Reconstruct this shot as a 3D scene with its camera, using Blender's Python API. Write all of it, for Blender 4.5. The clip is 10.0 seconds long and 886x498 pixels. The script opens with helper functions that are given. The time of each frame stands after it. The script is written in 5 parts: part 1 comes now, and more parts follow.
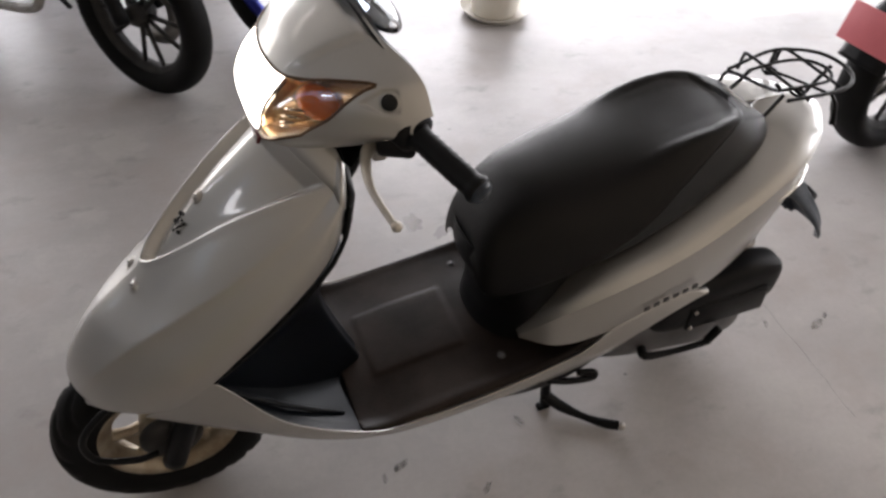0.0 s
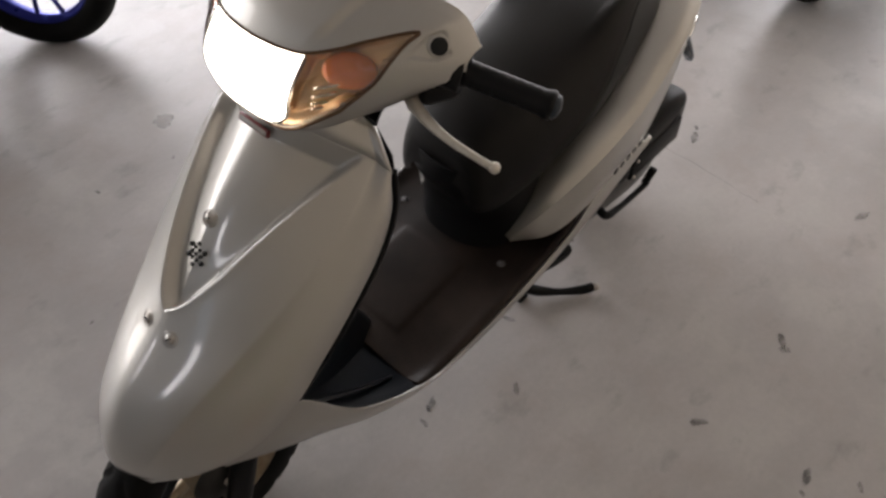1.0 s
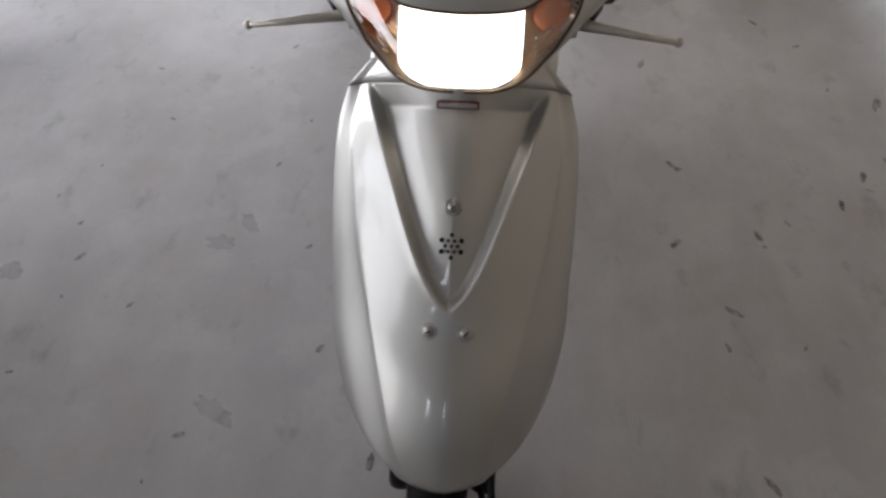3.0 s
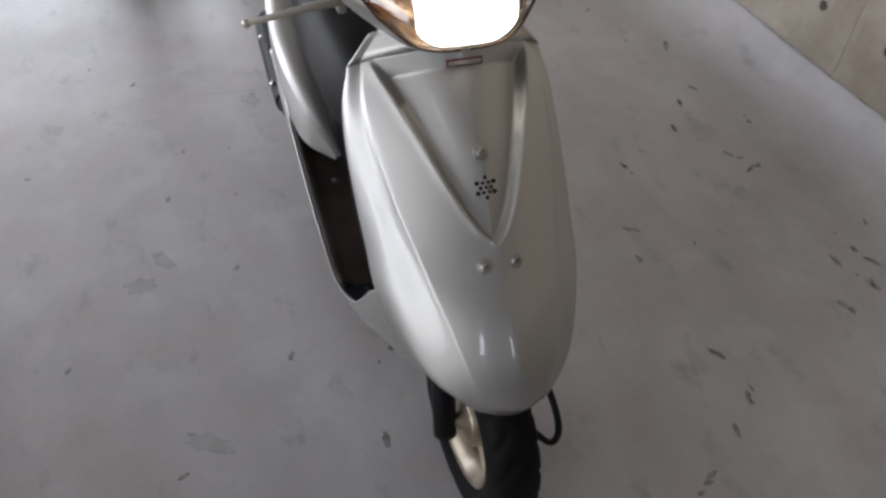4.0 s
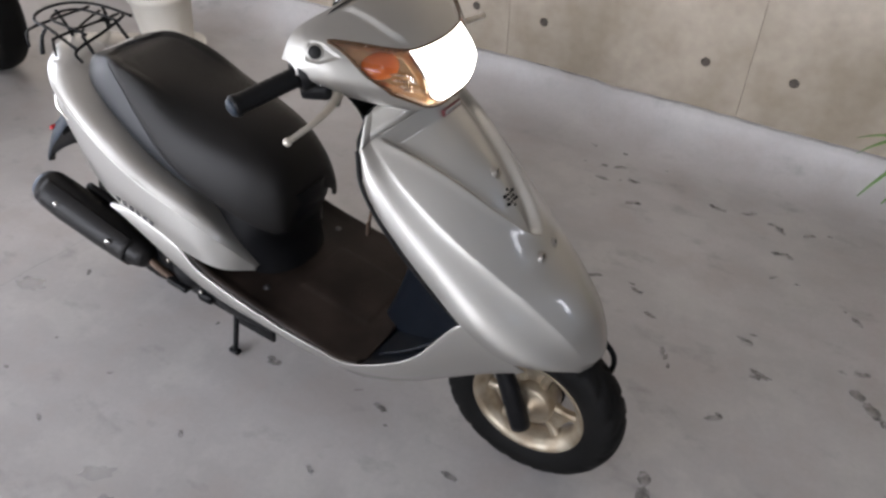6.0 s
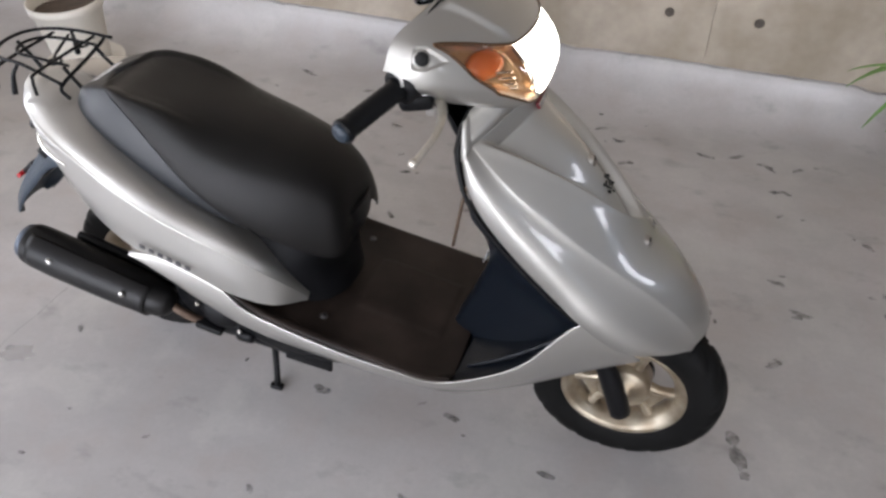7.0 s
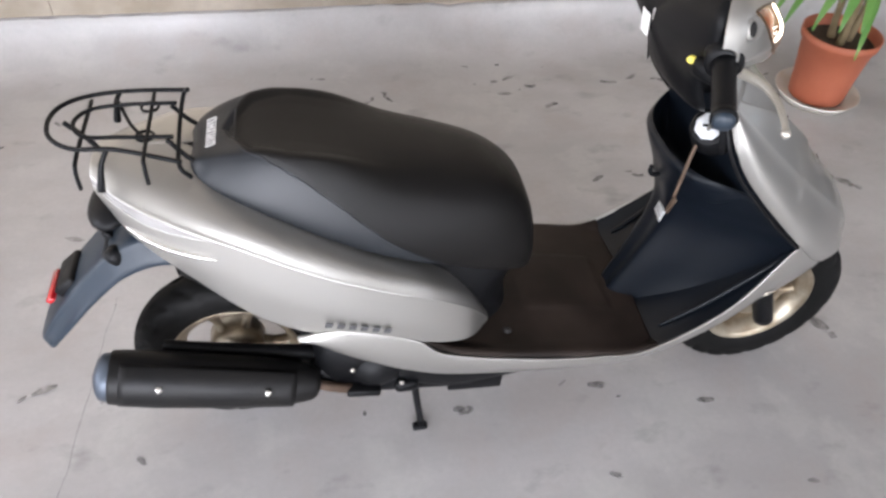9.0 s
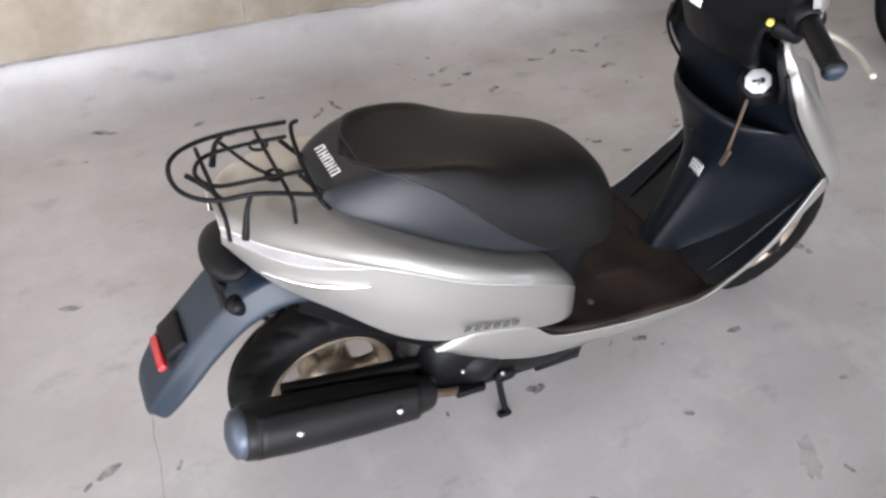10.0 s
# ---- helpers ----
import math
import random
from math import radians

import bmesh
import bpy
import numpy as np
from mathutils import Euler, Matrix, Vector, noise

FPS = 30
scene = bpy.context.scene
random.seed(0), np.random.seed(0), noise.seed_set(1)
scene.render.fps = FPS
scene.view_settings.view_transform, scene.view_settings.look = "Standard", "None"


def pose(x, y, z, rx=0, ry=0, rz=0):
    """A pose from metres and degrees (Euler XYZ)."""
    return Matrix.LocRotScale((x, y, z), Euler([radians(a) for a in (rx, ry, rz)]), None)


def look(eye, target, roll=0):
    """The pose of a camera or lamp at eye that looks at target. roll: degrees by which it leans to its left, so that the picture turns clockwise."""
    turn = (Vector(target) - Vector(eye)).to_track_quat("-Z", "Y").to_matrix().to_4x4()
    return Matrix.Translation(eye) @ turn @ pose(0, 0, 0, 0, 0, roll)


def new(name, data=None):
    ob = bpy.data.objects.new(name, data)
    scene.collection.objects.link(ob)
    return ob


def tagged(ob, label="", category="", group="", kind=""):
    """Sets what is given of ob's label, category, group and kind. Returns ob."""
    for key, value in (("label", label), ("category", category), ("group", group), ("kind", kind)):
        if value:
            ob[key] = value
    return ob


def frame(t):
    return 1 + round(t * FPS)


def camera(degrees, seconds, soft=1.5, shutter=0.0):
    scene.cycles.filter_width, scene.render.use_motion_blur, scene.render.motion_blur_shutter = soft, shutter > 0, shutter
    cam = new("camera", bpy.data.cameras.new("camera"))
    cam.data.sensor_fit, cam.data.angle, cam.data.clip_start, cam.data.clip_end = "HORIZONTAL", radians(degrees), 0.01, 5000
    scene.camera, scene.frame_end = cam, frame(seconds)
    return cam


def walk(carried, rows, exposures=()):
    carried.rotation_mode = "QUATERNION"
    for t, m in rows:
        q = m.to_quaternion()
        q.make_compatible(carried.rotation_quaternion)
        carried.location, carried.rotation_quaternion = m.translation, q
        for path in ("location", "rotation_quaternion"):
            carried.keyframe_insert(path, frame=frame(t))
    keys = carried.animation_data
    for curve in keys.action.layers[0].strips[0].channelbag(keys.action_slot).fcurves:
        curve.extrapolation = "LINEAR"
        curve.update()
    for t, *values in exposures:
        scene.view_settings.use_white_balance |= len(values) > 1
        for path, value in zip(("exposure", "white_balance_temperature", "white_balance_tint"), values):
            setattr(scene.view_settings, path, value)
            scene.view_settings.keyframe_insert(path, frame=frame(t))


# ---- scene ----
cam = camera(61.2, 10.0, soft=2.7, shutter=0.2)
PATH = [
    (0, (1.298, 0.982, 1.508), (0.703, -0.371, 0.16), 4.5),
    (0.5, (1.518, 0.87, 1.525), (0.679, -0.257, 0.101), 1.9),
    (1, (1.602, 0.732, 1.505), (0.624, -0.176, 0.015), 0.2),
    (1.5, (1.718, 0.588, 1.509), (0.509, -0.083, 0.064), 0.8),
    (2, (1.939, 0.399, 1.519), (0.612, -0.03, 0.085), 2.8),
    (2.5, (1.997, 0.24, 1.504), (0.688, -0.103, 0.031), -1.3),
    (2.7, (2.023, 0.165, 1.508), (0.69, -0.092, 0.039), -1.2),
    (4, (2.181, -0.377, 1.493), (0.846, 0.111, 0.086), 3.0),
    (4.5, (2.156, -0.589, 1.525), (0.867, 0.199, 0.214), 3.1),
    (5, (2.13, -0.855, 1.538), (1.002, 0.201, 0.27), 2.0),
    (5.5, (2.01, -0.98, 1.524), (1.037, 0.231, 0.265), 2.4),
    (5.7, (1.945, -1.011, 1.546), (1.016, 0.244, 0.296), 1.6),
    (6.8, (1.498, -1.136, 1.526), (1.006, 0.269, 0.19), 0.9),
    (7, (1.426, -1.121, 1.534), (0.901, 0.276, 0.202), -1.1),
    (7.5, (1.209, -1.136, 1.525), (0.907, 0.345, 0.216), 1.8),
    (8, (0.969, -1.147, 1.536), (0.879, 0.317, 0.177), 1.9),
    (8.5, (0.721, -1.101, 1.508), (0.723, 0.34, 0.121), -0.7),
    (9, (0.432, -1.09, 1.52), (0.73, 0.308, 0.121), 3.6),
    (9.5, (0.157, -1.084, 1.541), (0.664, 0.267, 0.157), 4.2),
    (10, (-0.044, -0.958, 1.524), (0.652, 0.298, 0.132), 4.4),
]
walk(cam, [(t, look(eye, target, roll)) for t, eye, target, roll in PATH], exposures=[(0.0, 0.0, 6650, 14), (1.0, -0.05, 6800, 14), (1.5, -0.28, 6800, 14), (2.5, -0.48, 6450, 12), (4.5, -0.34, 6150, 12), (5.7, 0.02, 6250, 13), (7.0, 0.28, 6250, 13), (7.5, 0.24, 6200, 13), (8.5, 0.58, 6230, 13), (10.0, 0.75, 6230, 13)])

# ---- light ----
SUN_ELEV, SUN_AZ = radians(39), radians(307)
world = bpy.data.worlds.new("sky")
scene.world = world
world.use_nodes = True
_n = world.node_tree.nodes
_sky = _n.new("ShaderNodeTexSky")
_sky.sky_type, _sky.sun_disc = "NISHITA", False
_sky.sun_elevation, _sky.sun_rotation = SUN_ELEV, radians(90) - SUN_AZ
world.node_tree.links.new(_sky.outputs[0], _n["Background"].inputs[0])
_n["Background"].inputs[1].default_value = 0.15

sun = new("sun", bpy.data.lights.new("sun", "SUN"))
sun.data.energy, sun.data.angle, sun.data.color = 4.0, radians(0.5), (1.0, 0.95, 0.87)
_d = Vector((math.cos(SUN_AZ) * math.cos(SUN_ELEV), math.sin(SUN_AZ) * math.cos(SUN_ELEV), math.sin(SUN_ELEV)))
sun.matrix_world = look(_d * 20, (0, 0, 0))

# daylight in the two wide openings of the bay
for _name, _eye, _to, _w, _h, _e in (
    ("daylight_side", (-2.2, -3.75, 1.2), (-2.2, 0, 1.0), 5.8, 2.1, 160),
    ("daylight_side", (2.85, -3.75, 1.2), (2.85, 0, 1.0), 3.0, 2.1, 50),
    # small lamps added in unseen narrow windows, for twin highlight streaks on the paint
    ("added_streak_light", (4.66, -1.75, 1.75), (0, -1.75, 1.6), 0.20, 0.60, 4),
    ("added_streak_light", (4.66, 0.30, 1.75), (0, 0.30, 1.6), 0.20, 0.60, 4),
    ("daylight_rear", (-5.1, -1.28, 1.3), (0, -1.28, 0.9), 4.7, 2.2, 190),
):
    lamp = new(_name, bpy.data.lights.new(_name, "AREA"))
    lamp.data.shape, lamp.data.size, lamp.data.size_y = "RECTANGLE", _w, _h
    lamp.data.energy, lamp.data.color = _e, (0.97, 0.97, 1.0)
    lamp.data.spread = radians(115 if _name == "daylight_side" else 180)
    lamp.matrix_world = look(_eye, _to)


# ---- materials ----
def material(name, colour, rough=0.5, metal=0.0, second=None, scale=8.0, amount=0.5, bump=0.0, bump_scale=200.0, coat=0.0, wear=0.0, rough_var=0.08, sheen=0.5):
    """Principled surface: a large patchy tone, a fine grain, roughness that varies, and a fine relief."""
    m = bpy.data.materials.new(name)
    m.use_nodes = True
    nt = m.node_tree
    n, l = nt.nodes, nt.links
    b = n["Principled BSDF"]
    b.inputs["Metallic"].default_value = metal
    b.inputs["Coat Weight"].default_value = coat
    b.inputs["Specular IOR Level"].default_value = sheen
    b.inputs["Coat Roughness"].default_value = 0.06
    co = n.new("ShaderNodeTexCoord")
    big = n.new("ShaderNodeTexNoise")
    big.inputs["Scale"].default_value, big.inputs["Detail"].default_value = scale, 5.0
    l.new(co.outputs["Object"], big.inputs["Vector"])
    fine = n.new("ShaderNodeTexNoise")
    fine.inputs["Scale"].default_value, fine.inputs["Detail"].default_value = bump_scale, 3.0
    l.new(co.outputs["Object"], fine.inputs["Vector"])
    ramp = n.new("ShaderNodeMapRange")
    ramp.inputs[1].default_value, ramp.inputs[2].default_value = 0.35, 0.65
    l.new(big.outputs[0], ramp.inputs[0])
    mix = n.new("ShaderNodeMix")
    mix.data_type = "RGBA"
    second = second or tuple(c * 0.82 for c in colour)
    mix.inputs[6].default_value, mix.inputs[7].default_value = (*colour, 1), (*second, 1)
    f = n.new("ShaderNodeMath")
    f.operation = "MULTIPLY"
    f.inputs[1].default_value = amount
    l.new(ramp.outputs[0], f.inputs[0])
    l.new(f.outputs[0], mix.inputs[0])
    grain = n.new("ShaderNodeMix")
    grain.data_type, grain.blend_type = "RGBA", "OVERLAY"
    grain.inputs[0].default_value = 0.12 + wear
    l.new(mix.outputs[2], grain.inputs[6])
    l.new(fine.outputs[0], grain.inputs[7])
    l.new(grain.outputs[2], b.inputs["Base Color"])
    r = n.new("ShaderNodeMapRange")
    r.inputs[3].default_value, r.inputs[4].default_value = max(0.02, rough - rough_var), min(1, rough + rough_var)
    l.new(big.outputs[0], r.inputs[0])
    l.new(r.outputs[0], b.inputs["Roughness"])
    if bump:
        bp = n.new("ShaderNodeBump")
        bp.inputs["Strength"].default_value, bp.inputs["Distance"].default_value = bump, 0.002
        l.new(fine.outputs[0], bp.inputs["Height"])
        l.new(bp.outputs[0], b.inputs["Normal"])
    return m


def glow(name, colour, strength):
    m = bpy.data.materials.new(name)
    m.use_nodes = True
    b = m.node_tree.nodes["Principled BSDF"]
    b.inputs["Base Color"].default_value = (0.8, 0.8, 0.8, 1)
    b.inputs["Emission Color"].default_value, b.inputs["Emission Strength"].default_value = (*colour, 1), strength
    return m


def clear(name, colour, gloss=0.12):
    """A thin clear shell: mostly see-through, with a mirror-like sheen."""
    m = bpy.data.materials.new(name)
    m.use_nodes = True
    nt = m.node_tree
    n, l = nt.nodes, nt.links
    n.remove(n["Principled BSDF"])
    t, g, x = n.new("ShaderNodeBsdfTransparent"), n.new("ShaderNodeBsdfGlossy"), n.new("ShaderNodeMixShader")
    t.inputs[0].default_value = (*colour, 1)
    g.inputs["Roughness"].default_value = 0.05
    fr = n.new("ShaderNodeFresnel")
    fr.inputs[0].default_value = 1.5
    add = n.new("ShaderNodeMath")
    add.operation, add.use_clamp = "ADD", True
    add.inputs[1].default_value = gloss
    l.new(fr.outputs[0], add.inputs[0])
    l.new(add.outputs[0], x.inputs[0])
    l.new(t.outputs[0], x.inputs[1])
    l.new(g.outputs[0], x.inputs[2])
    l.new(x.outputs[0], n["Material Output"].inputs[0])
    return m


SILVER = material("silver_paint", (0.46, 0.45, 0.422), 0.48, 0.95, (0.43, 0.42, 0.392), 3.0, 0.6, 0.05, 1400.0, coat=0.9, rough_var=0.03)
BLACK = material("black_plastic", (0.0035, 0.0037, 0.0043), 0.42, 0.0, (0.007, 0.007, 0.008), 6.0, 0.6, 0.15, 700.0, sheen=0.16)
NAVY = material("blue_black_plastic", (0.0035, 0.0052, 0.0085), 0.32, 0.0, (0.0055, 0.0078, 0.0115), 5.0, 0.6, 0.1, 700.0, sheen=0.26, rough_var=0.05)
FENDER = material("grey_blue_plastic", (0.013, 0.0205, 0.031), 0.38, 0.0, (0.020, 0.029, 0.041), 7.0, 0.7, 0.2, 500.0, sheen=0.36)
MAT = material("brown_black_step_rubber", (0.012, 0.0084, 0.0068), 0.5, 0.0, (0.034, 0.025, 0.0205), 7.0, 0.9, 0.4, 300.0, wear=0.1, sheen=0.14)
SEAT = material("seat_vinyl", (0.0052, 0.0048, 0.0046), 0.42, 0.0, (0.008, 0.0072, 0.0066), 7.0, 0.5, 0.35, 550.0, sheen=0.2, rough_var=0.05)
SEATSIDE = material("smooth_seat_side_vinyl", (0.010, 0.012, 0.015), 0.38, 0.0, (0.014, 0.016, 0.019), 6.0, 0.5, 0.2, 600.0, sheen=0.36, rough_var=0.05)
RUBBER = material("tyre_rubber", (0.004, 0.004, 0.004), 0.6, 0.0, (0.010, 0.0097, 0.0093), 12.0, 0.6, 0.3, 250.0, sheen=0.12)
RIM = material("tarnished_gold_cast_rim", (0.46, 0.405, 0.315), 0.36, 0.7, (0.20, 0.145, 0.09), 18.0, 0.8, 0.15, 160.0)
STEEL = material("dull_steel", (0.45, 0.44, 0.42), 0.35, 0.9, (0.30, 0.26, 0.21), 25.0, 0.6, 0.1, 300.0)
CHROME = material("bright_metal", (0.78, 0.77, 0.74), 0.16, 1.0, (0.6, 0.58, 0.52), 20.0, 0.5)
LEVER = material("grey_cast_lever", (0.55, 0.52, 0.46), 0.38, 0.7, (0.45, 0.41, 0.34), 30.0, 0.6)
ENGINE = material("dirty_cast_engine", (0.03, 0.028, 0.026), 0.55, 0.3, (0.012, 0.011, 0.010), 18.0, 0.8, 0.4, 150.0)
MUFFLER = material("black_heat_shield", (0.006, 0.006, 0.0065), 0.42, 0.1, (0.013, 0.012, 0.011), 9.0, 0.7, 0.15, 400.0, sheen=0.22)
CAP = material("grey_blue_muffler_cap", (0.09, 0.11, 0.14), 0.40, 0.5, (0.06, 0.07, 0.09), 12.0, 0.6)
BROWN = material("rusty_pipe", (0.10, 0.066, 0.045), 0.6, 0.4, (0.05, 0.03, 0.02), 30.0, 0.8, 0.3, 200.0)
RED = material("red_reflector", (0.40, 0.012, 0.016), 0.22, 0.0, (0.30, 0.01, 0.014), 30.0, 0.5, coat=0.5)
AMBER = material("amber_bulb_cover", (0.85, 0.24, 0.05), 0.25, 0.0, (0.75, 0.18, 0.03), 40.0, 0.5, coat=0.5)
BOWL = material("warm_silvered_bowl", (0.78, 0.62, 0.42), 0.20, 0.6, (0.70, 0.40, 0.18), 16.0, 0.7)
BRONZE = material("bronze_lens_rim", (0.10, 0.055, 0.025), 0.35, 0.4, (0.06, 0.035, 0.02), 30.0, 0.6)
WHITE = material("white_paper", (0.75, 0.74, 0.72), 0.6)
YELLOW = material("yellow_plastic", (0.75, 0.65, 0.12), 0.4)
# darker than PLASTER so that the unseen end walls throw less light back
DIM = material("darkened_unseen_plaster", (0.11, 0.105, 0.098), 0.85, 0.0, (0.08, 0.077, 0.072), 1.5, 0.6, 0.3, 80.0)
FROST = material("clear_tail_lens_plastic", (0.30, 0.29, 0.285), 0.2, 0.1, (0.2, 0.19, 0.19), 20.0, 0.6, coat=0.6)
PLUG = material("dark_mortar_plug", (0.06, 0.05, 0.042), 0.9, 0.0, (0.10, 0.085, 0.07), 60.0, 0.8, 0.5, 300.0)
BADGE = material("dark_red_badge", (0.12, 0.012, 0.016), 0.4, 0.2, (0.07, 0.01, 0.012), 30.0, 0.5)
SHUTTER = material("pale_lock_face", (0.72, 0.74, 0.76), 0.42, 0.3, (0.6, 0.62, 0.64), 40.0, 0.4)
EMBLEM = material("dark_grey_emblem", (0.07, 0.07, 0.072), 0.55, 0.0, sheen=0.2)
HOLE = material("dark_hole", (0.004, 0.004, 0.004), 0.8)
GREYBAR = material("grey_print", (0.24, 0.24, 0.235), 0.5)
LENS = clear("clear_lens", (0.97, 0.9, 0.82))
SCREEN = clear("meter_window", (0.75, 0.8, 0.85), 0.05)
LIGHT = glow("lit_headlamp", (1.0, 0.93, 0.82), 9.0)
CONCRETE = material("bare_formed_concrete", (0.475, 0.42, 0.35), 0.8, 0.0, (0.30, 0.252, 0.192), 2.3, 0.95, 0.25, 30.0, wear=0.02)
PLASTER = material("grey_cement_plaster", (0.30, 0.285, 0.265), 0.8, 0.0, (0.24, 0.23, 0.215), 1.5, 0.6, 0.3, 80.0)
GROUND = material("outdoor_concrete", (0.36, 0.35, 0.33), 0.85, 0.0, (0.28, 0.27, 0.26), 1.2, 0.8, 0.5, 40.0)
CASE = material("dull_grey_casting", (0.13, 0.13, 0.135), 0.45, 0.5, (0.07, 0.07, 0.07), 16.0, 0.7, 0.2, 250.0)
SOFFIT = material("pale_soffit_plaster", (0.44, 0.42, 0.395), 0.85, 0.0, (0.38, 0.365, 0.345), 1.5, 0.6, 0.3, 80.0)
TERRACOTTA = material("terracotta_plastic", (0.42, 0.125, 0.065), 0.55, 0.0, (0.36, 0.10, 0.05), 9.0, 0.6)
IVORY = material("ivory_planter_plastic", (0.72, 0.69, 0.62), 0.45, 0.0, (0.62, 0.58, 0.50), 5.0, 0.7)
SOIL = material("potting_soil", (0.05, 0.035, 0.025), 0.95, 0.0, (0.09, 0.065, 0.045), 40.0, 0.8, 0.9, 150.0)
LEAF = material("palm_leaf", (0.085, 0.21, 0.045), 0.40, 0.0, (0.17, 0.30, 0.07), 8.0, 0.7)
STEM = material("palm_stem", (0.20, 0.15, 0.08), 0.7, 0.0, (0.13, 0.10, 0.05), 25.0, 0.7)
SCUFF = material("dark_scuff", (0.15, 0.144, 0.138), 0.5, 0.0, (0.22, 0.212, 0.203), 60.0, 0.9)


def ragged(m, scale, most=0.9):
    """Lets the surface below show through in grains, so that a mark has a broken edge."""
    n, l = m.node_tree.nodes, m.node_tree.links
    t, x, q, r, co = n.new("ShaderNodeBsdfTransparent"), n.new("ShaderNodeMixShader"), n.new("ShaderNodeTexNoise"), n.new("ShaderNodeMapRange"), n.new("ShaderNodeTexCoord")
    q.inputs["Scale"].default_value, q.inputs["Detail"].default_value = scale, 6.0
    r.inputs[1].default_value, r.inputs[2].default_value, r.inputs[4].default_value = 0.25, 0.62, most
    l.new(co.outputs["Object"], q.inputs["Vector"])
    l.new(q.outputs[0], r.inputs[0])
    l.new(r.outputs[0], x.inputs[0])
    l.new(t.outputs[0], x.inputs[1])
    l.new(n["Principled BSDF"].outputs[0], x.inputs[2])
    l.new(x.outputs[0], n["Material Output"].inputs[0])


ragged(SCUFF, 45.0, 0.62)
GAP = material("dark_joint", (0.09, 0.08, 0.07), 0.9, 0.0, (0.15, 0.135, 0.12), 20.0, 0.8)
ragged(GAP, 7.0, 0.65)
PALE = material("pale_floor_spot", (0.53, 0.515, 0.50), 0.45, 0.0, (0.48, 0.468, 0.455), 30.0, 0.8)
ragged(PALE, 6.0, 0.6)
BLUE = material("blue_anodised_rim", (0.03, 0.04, 0.28), 0.3, 0.7, (0.02, 0.025, 0.2), 14.0, 0.5)
PINK = material("pink_plate", (0.62, 0.16, 0.18), 0.45, 0.0, (0.55, 0.13, 0.15), 12.0, 0.5)
TUBE = glow("fluorescent_tube", (1.0, 0.95, 0.88), 6.0)


def floor_material():
    """Grey floor paint, glossy, with cloudy wear, faint streaks and fine dirt."""
    m = bpy.data.materials.new("grey_floor_paint")
    m.use_nodes = True
    nt = m.node_tree
    n, l = nt.nodes, nt.links
    b = n["Principled BSDF"]
    co = n.new("ShaderNodeTexCoord")

    def noise_at(scale, detail, rough=0.55, stretch=None, turn=0.0):
        t = n.new("ShaderNodeTexNoise")
        t.inputs["Scale"].default_value, t.inputs["Detail"].default_value, t.inputs["Roughness"].default_value = scale, detail, rough
        if stretch:
            mp = n.new("ShaderNodeMapping")
            mp.inputs["Scale"].default_value = stretch
            mp.inputs["Rotation"].default_value = (0, 0, turn)
            l.new(co.outputs["Object"], mp.inputs[0])
            l.new(mp.outputs[0], t.inputs["Vector"])
        else:
            l.new(co.outputs["Object"], t.inputs["Vector"])
        return t.outputs[0]

    def span(value, lo, hi, a, c):
        r = n.new("ShaderNodeMapRange")
        r.inputs[1].default_value, r.inputs[2].default_value, r.inputs[3].default_value, r.inputs[4].default_value = lo, hi, a, c
        l.new(value, r.inputs[0])
        return r.outputs[0]

    def blend(f, a, c):
        x = n.new("ShaderNodeMix")
        x.data_type = "RGBA"
        l.new(f, x.inputs[0])
        for i, v in ((6, a), (7, c)):
            if isinstance(v, tuple):
                x.inputs[i].default_value = (*v, 1)
            else:
                l.new(v, x.inputs[i])
        return x.outputs[2]

    cloud = noise_at(0.9, 6, 0.55)
    smear = noise_at(3.2, 8, 0.62, (0.6, 1.5, 1), 0.5)
    patch = noise_at(4.5, 6, 0.6, (1, 1, 1), 1.1)
    smudge = noise_at(7.0, 6, 0.62, (0.8, 1.4, 1), 2.0)
    fine = noise_at(70.0, 6, 0.7)
    c = blend(span(cloud, 0.3, 0.7, 0, 1), (0.53, 0.51, 0.50), (0.39, 0.378, 0.372))
    c = blend(span(smear, 0.42, 0.78, 0, 0.65), c, (0.33, 0.317, 0.305))
    c = blend(span(patch, 0.52, 0.62, 0, 0.4), c, (0.53, 0.525, 0.50))
    c = blend(span(patch, 0.48, 0.36, 0, 0.4), c, (0.39, 0.345, 0.32))
    c = blend(span(smudge, 0.58, 0.74, 0, 0.5), c, (0.17, 0.163, 0.155))
    c = blend(span(fine, 0.0, 1.0, -0.10, 0.38), c, (0.28, 0.268, 0.255))
    l.new(c, b.inputs["Base Color"])
    l.new(span(smear, 0.2, 0.8, 0.285, 0.46), b.inputs["Roughness"])
    b.inputs["Specular IOR Level"].default_value = 0.5
    bp = n.new("ShaderNodeBump")
    bp.inputs["Strength"].default_value, bp.inputs["Distance"].default_value = 0.06, 0.002
    l.new(noise_at(30.0, 6, 0.6), bp.inputs["Height"])
    l.new(bp.outputs[0], b.inputs["Normal"])
    return m


FLOOR = floor_material()


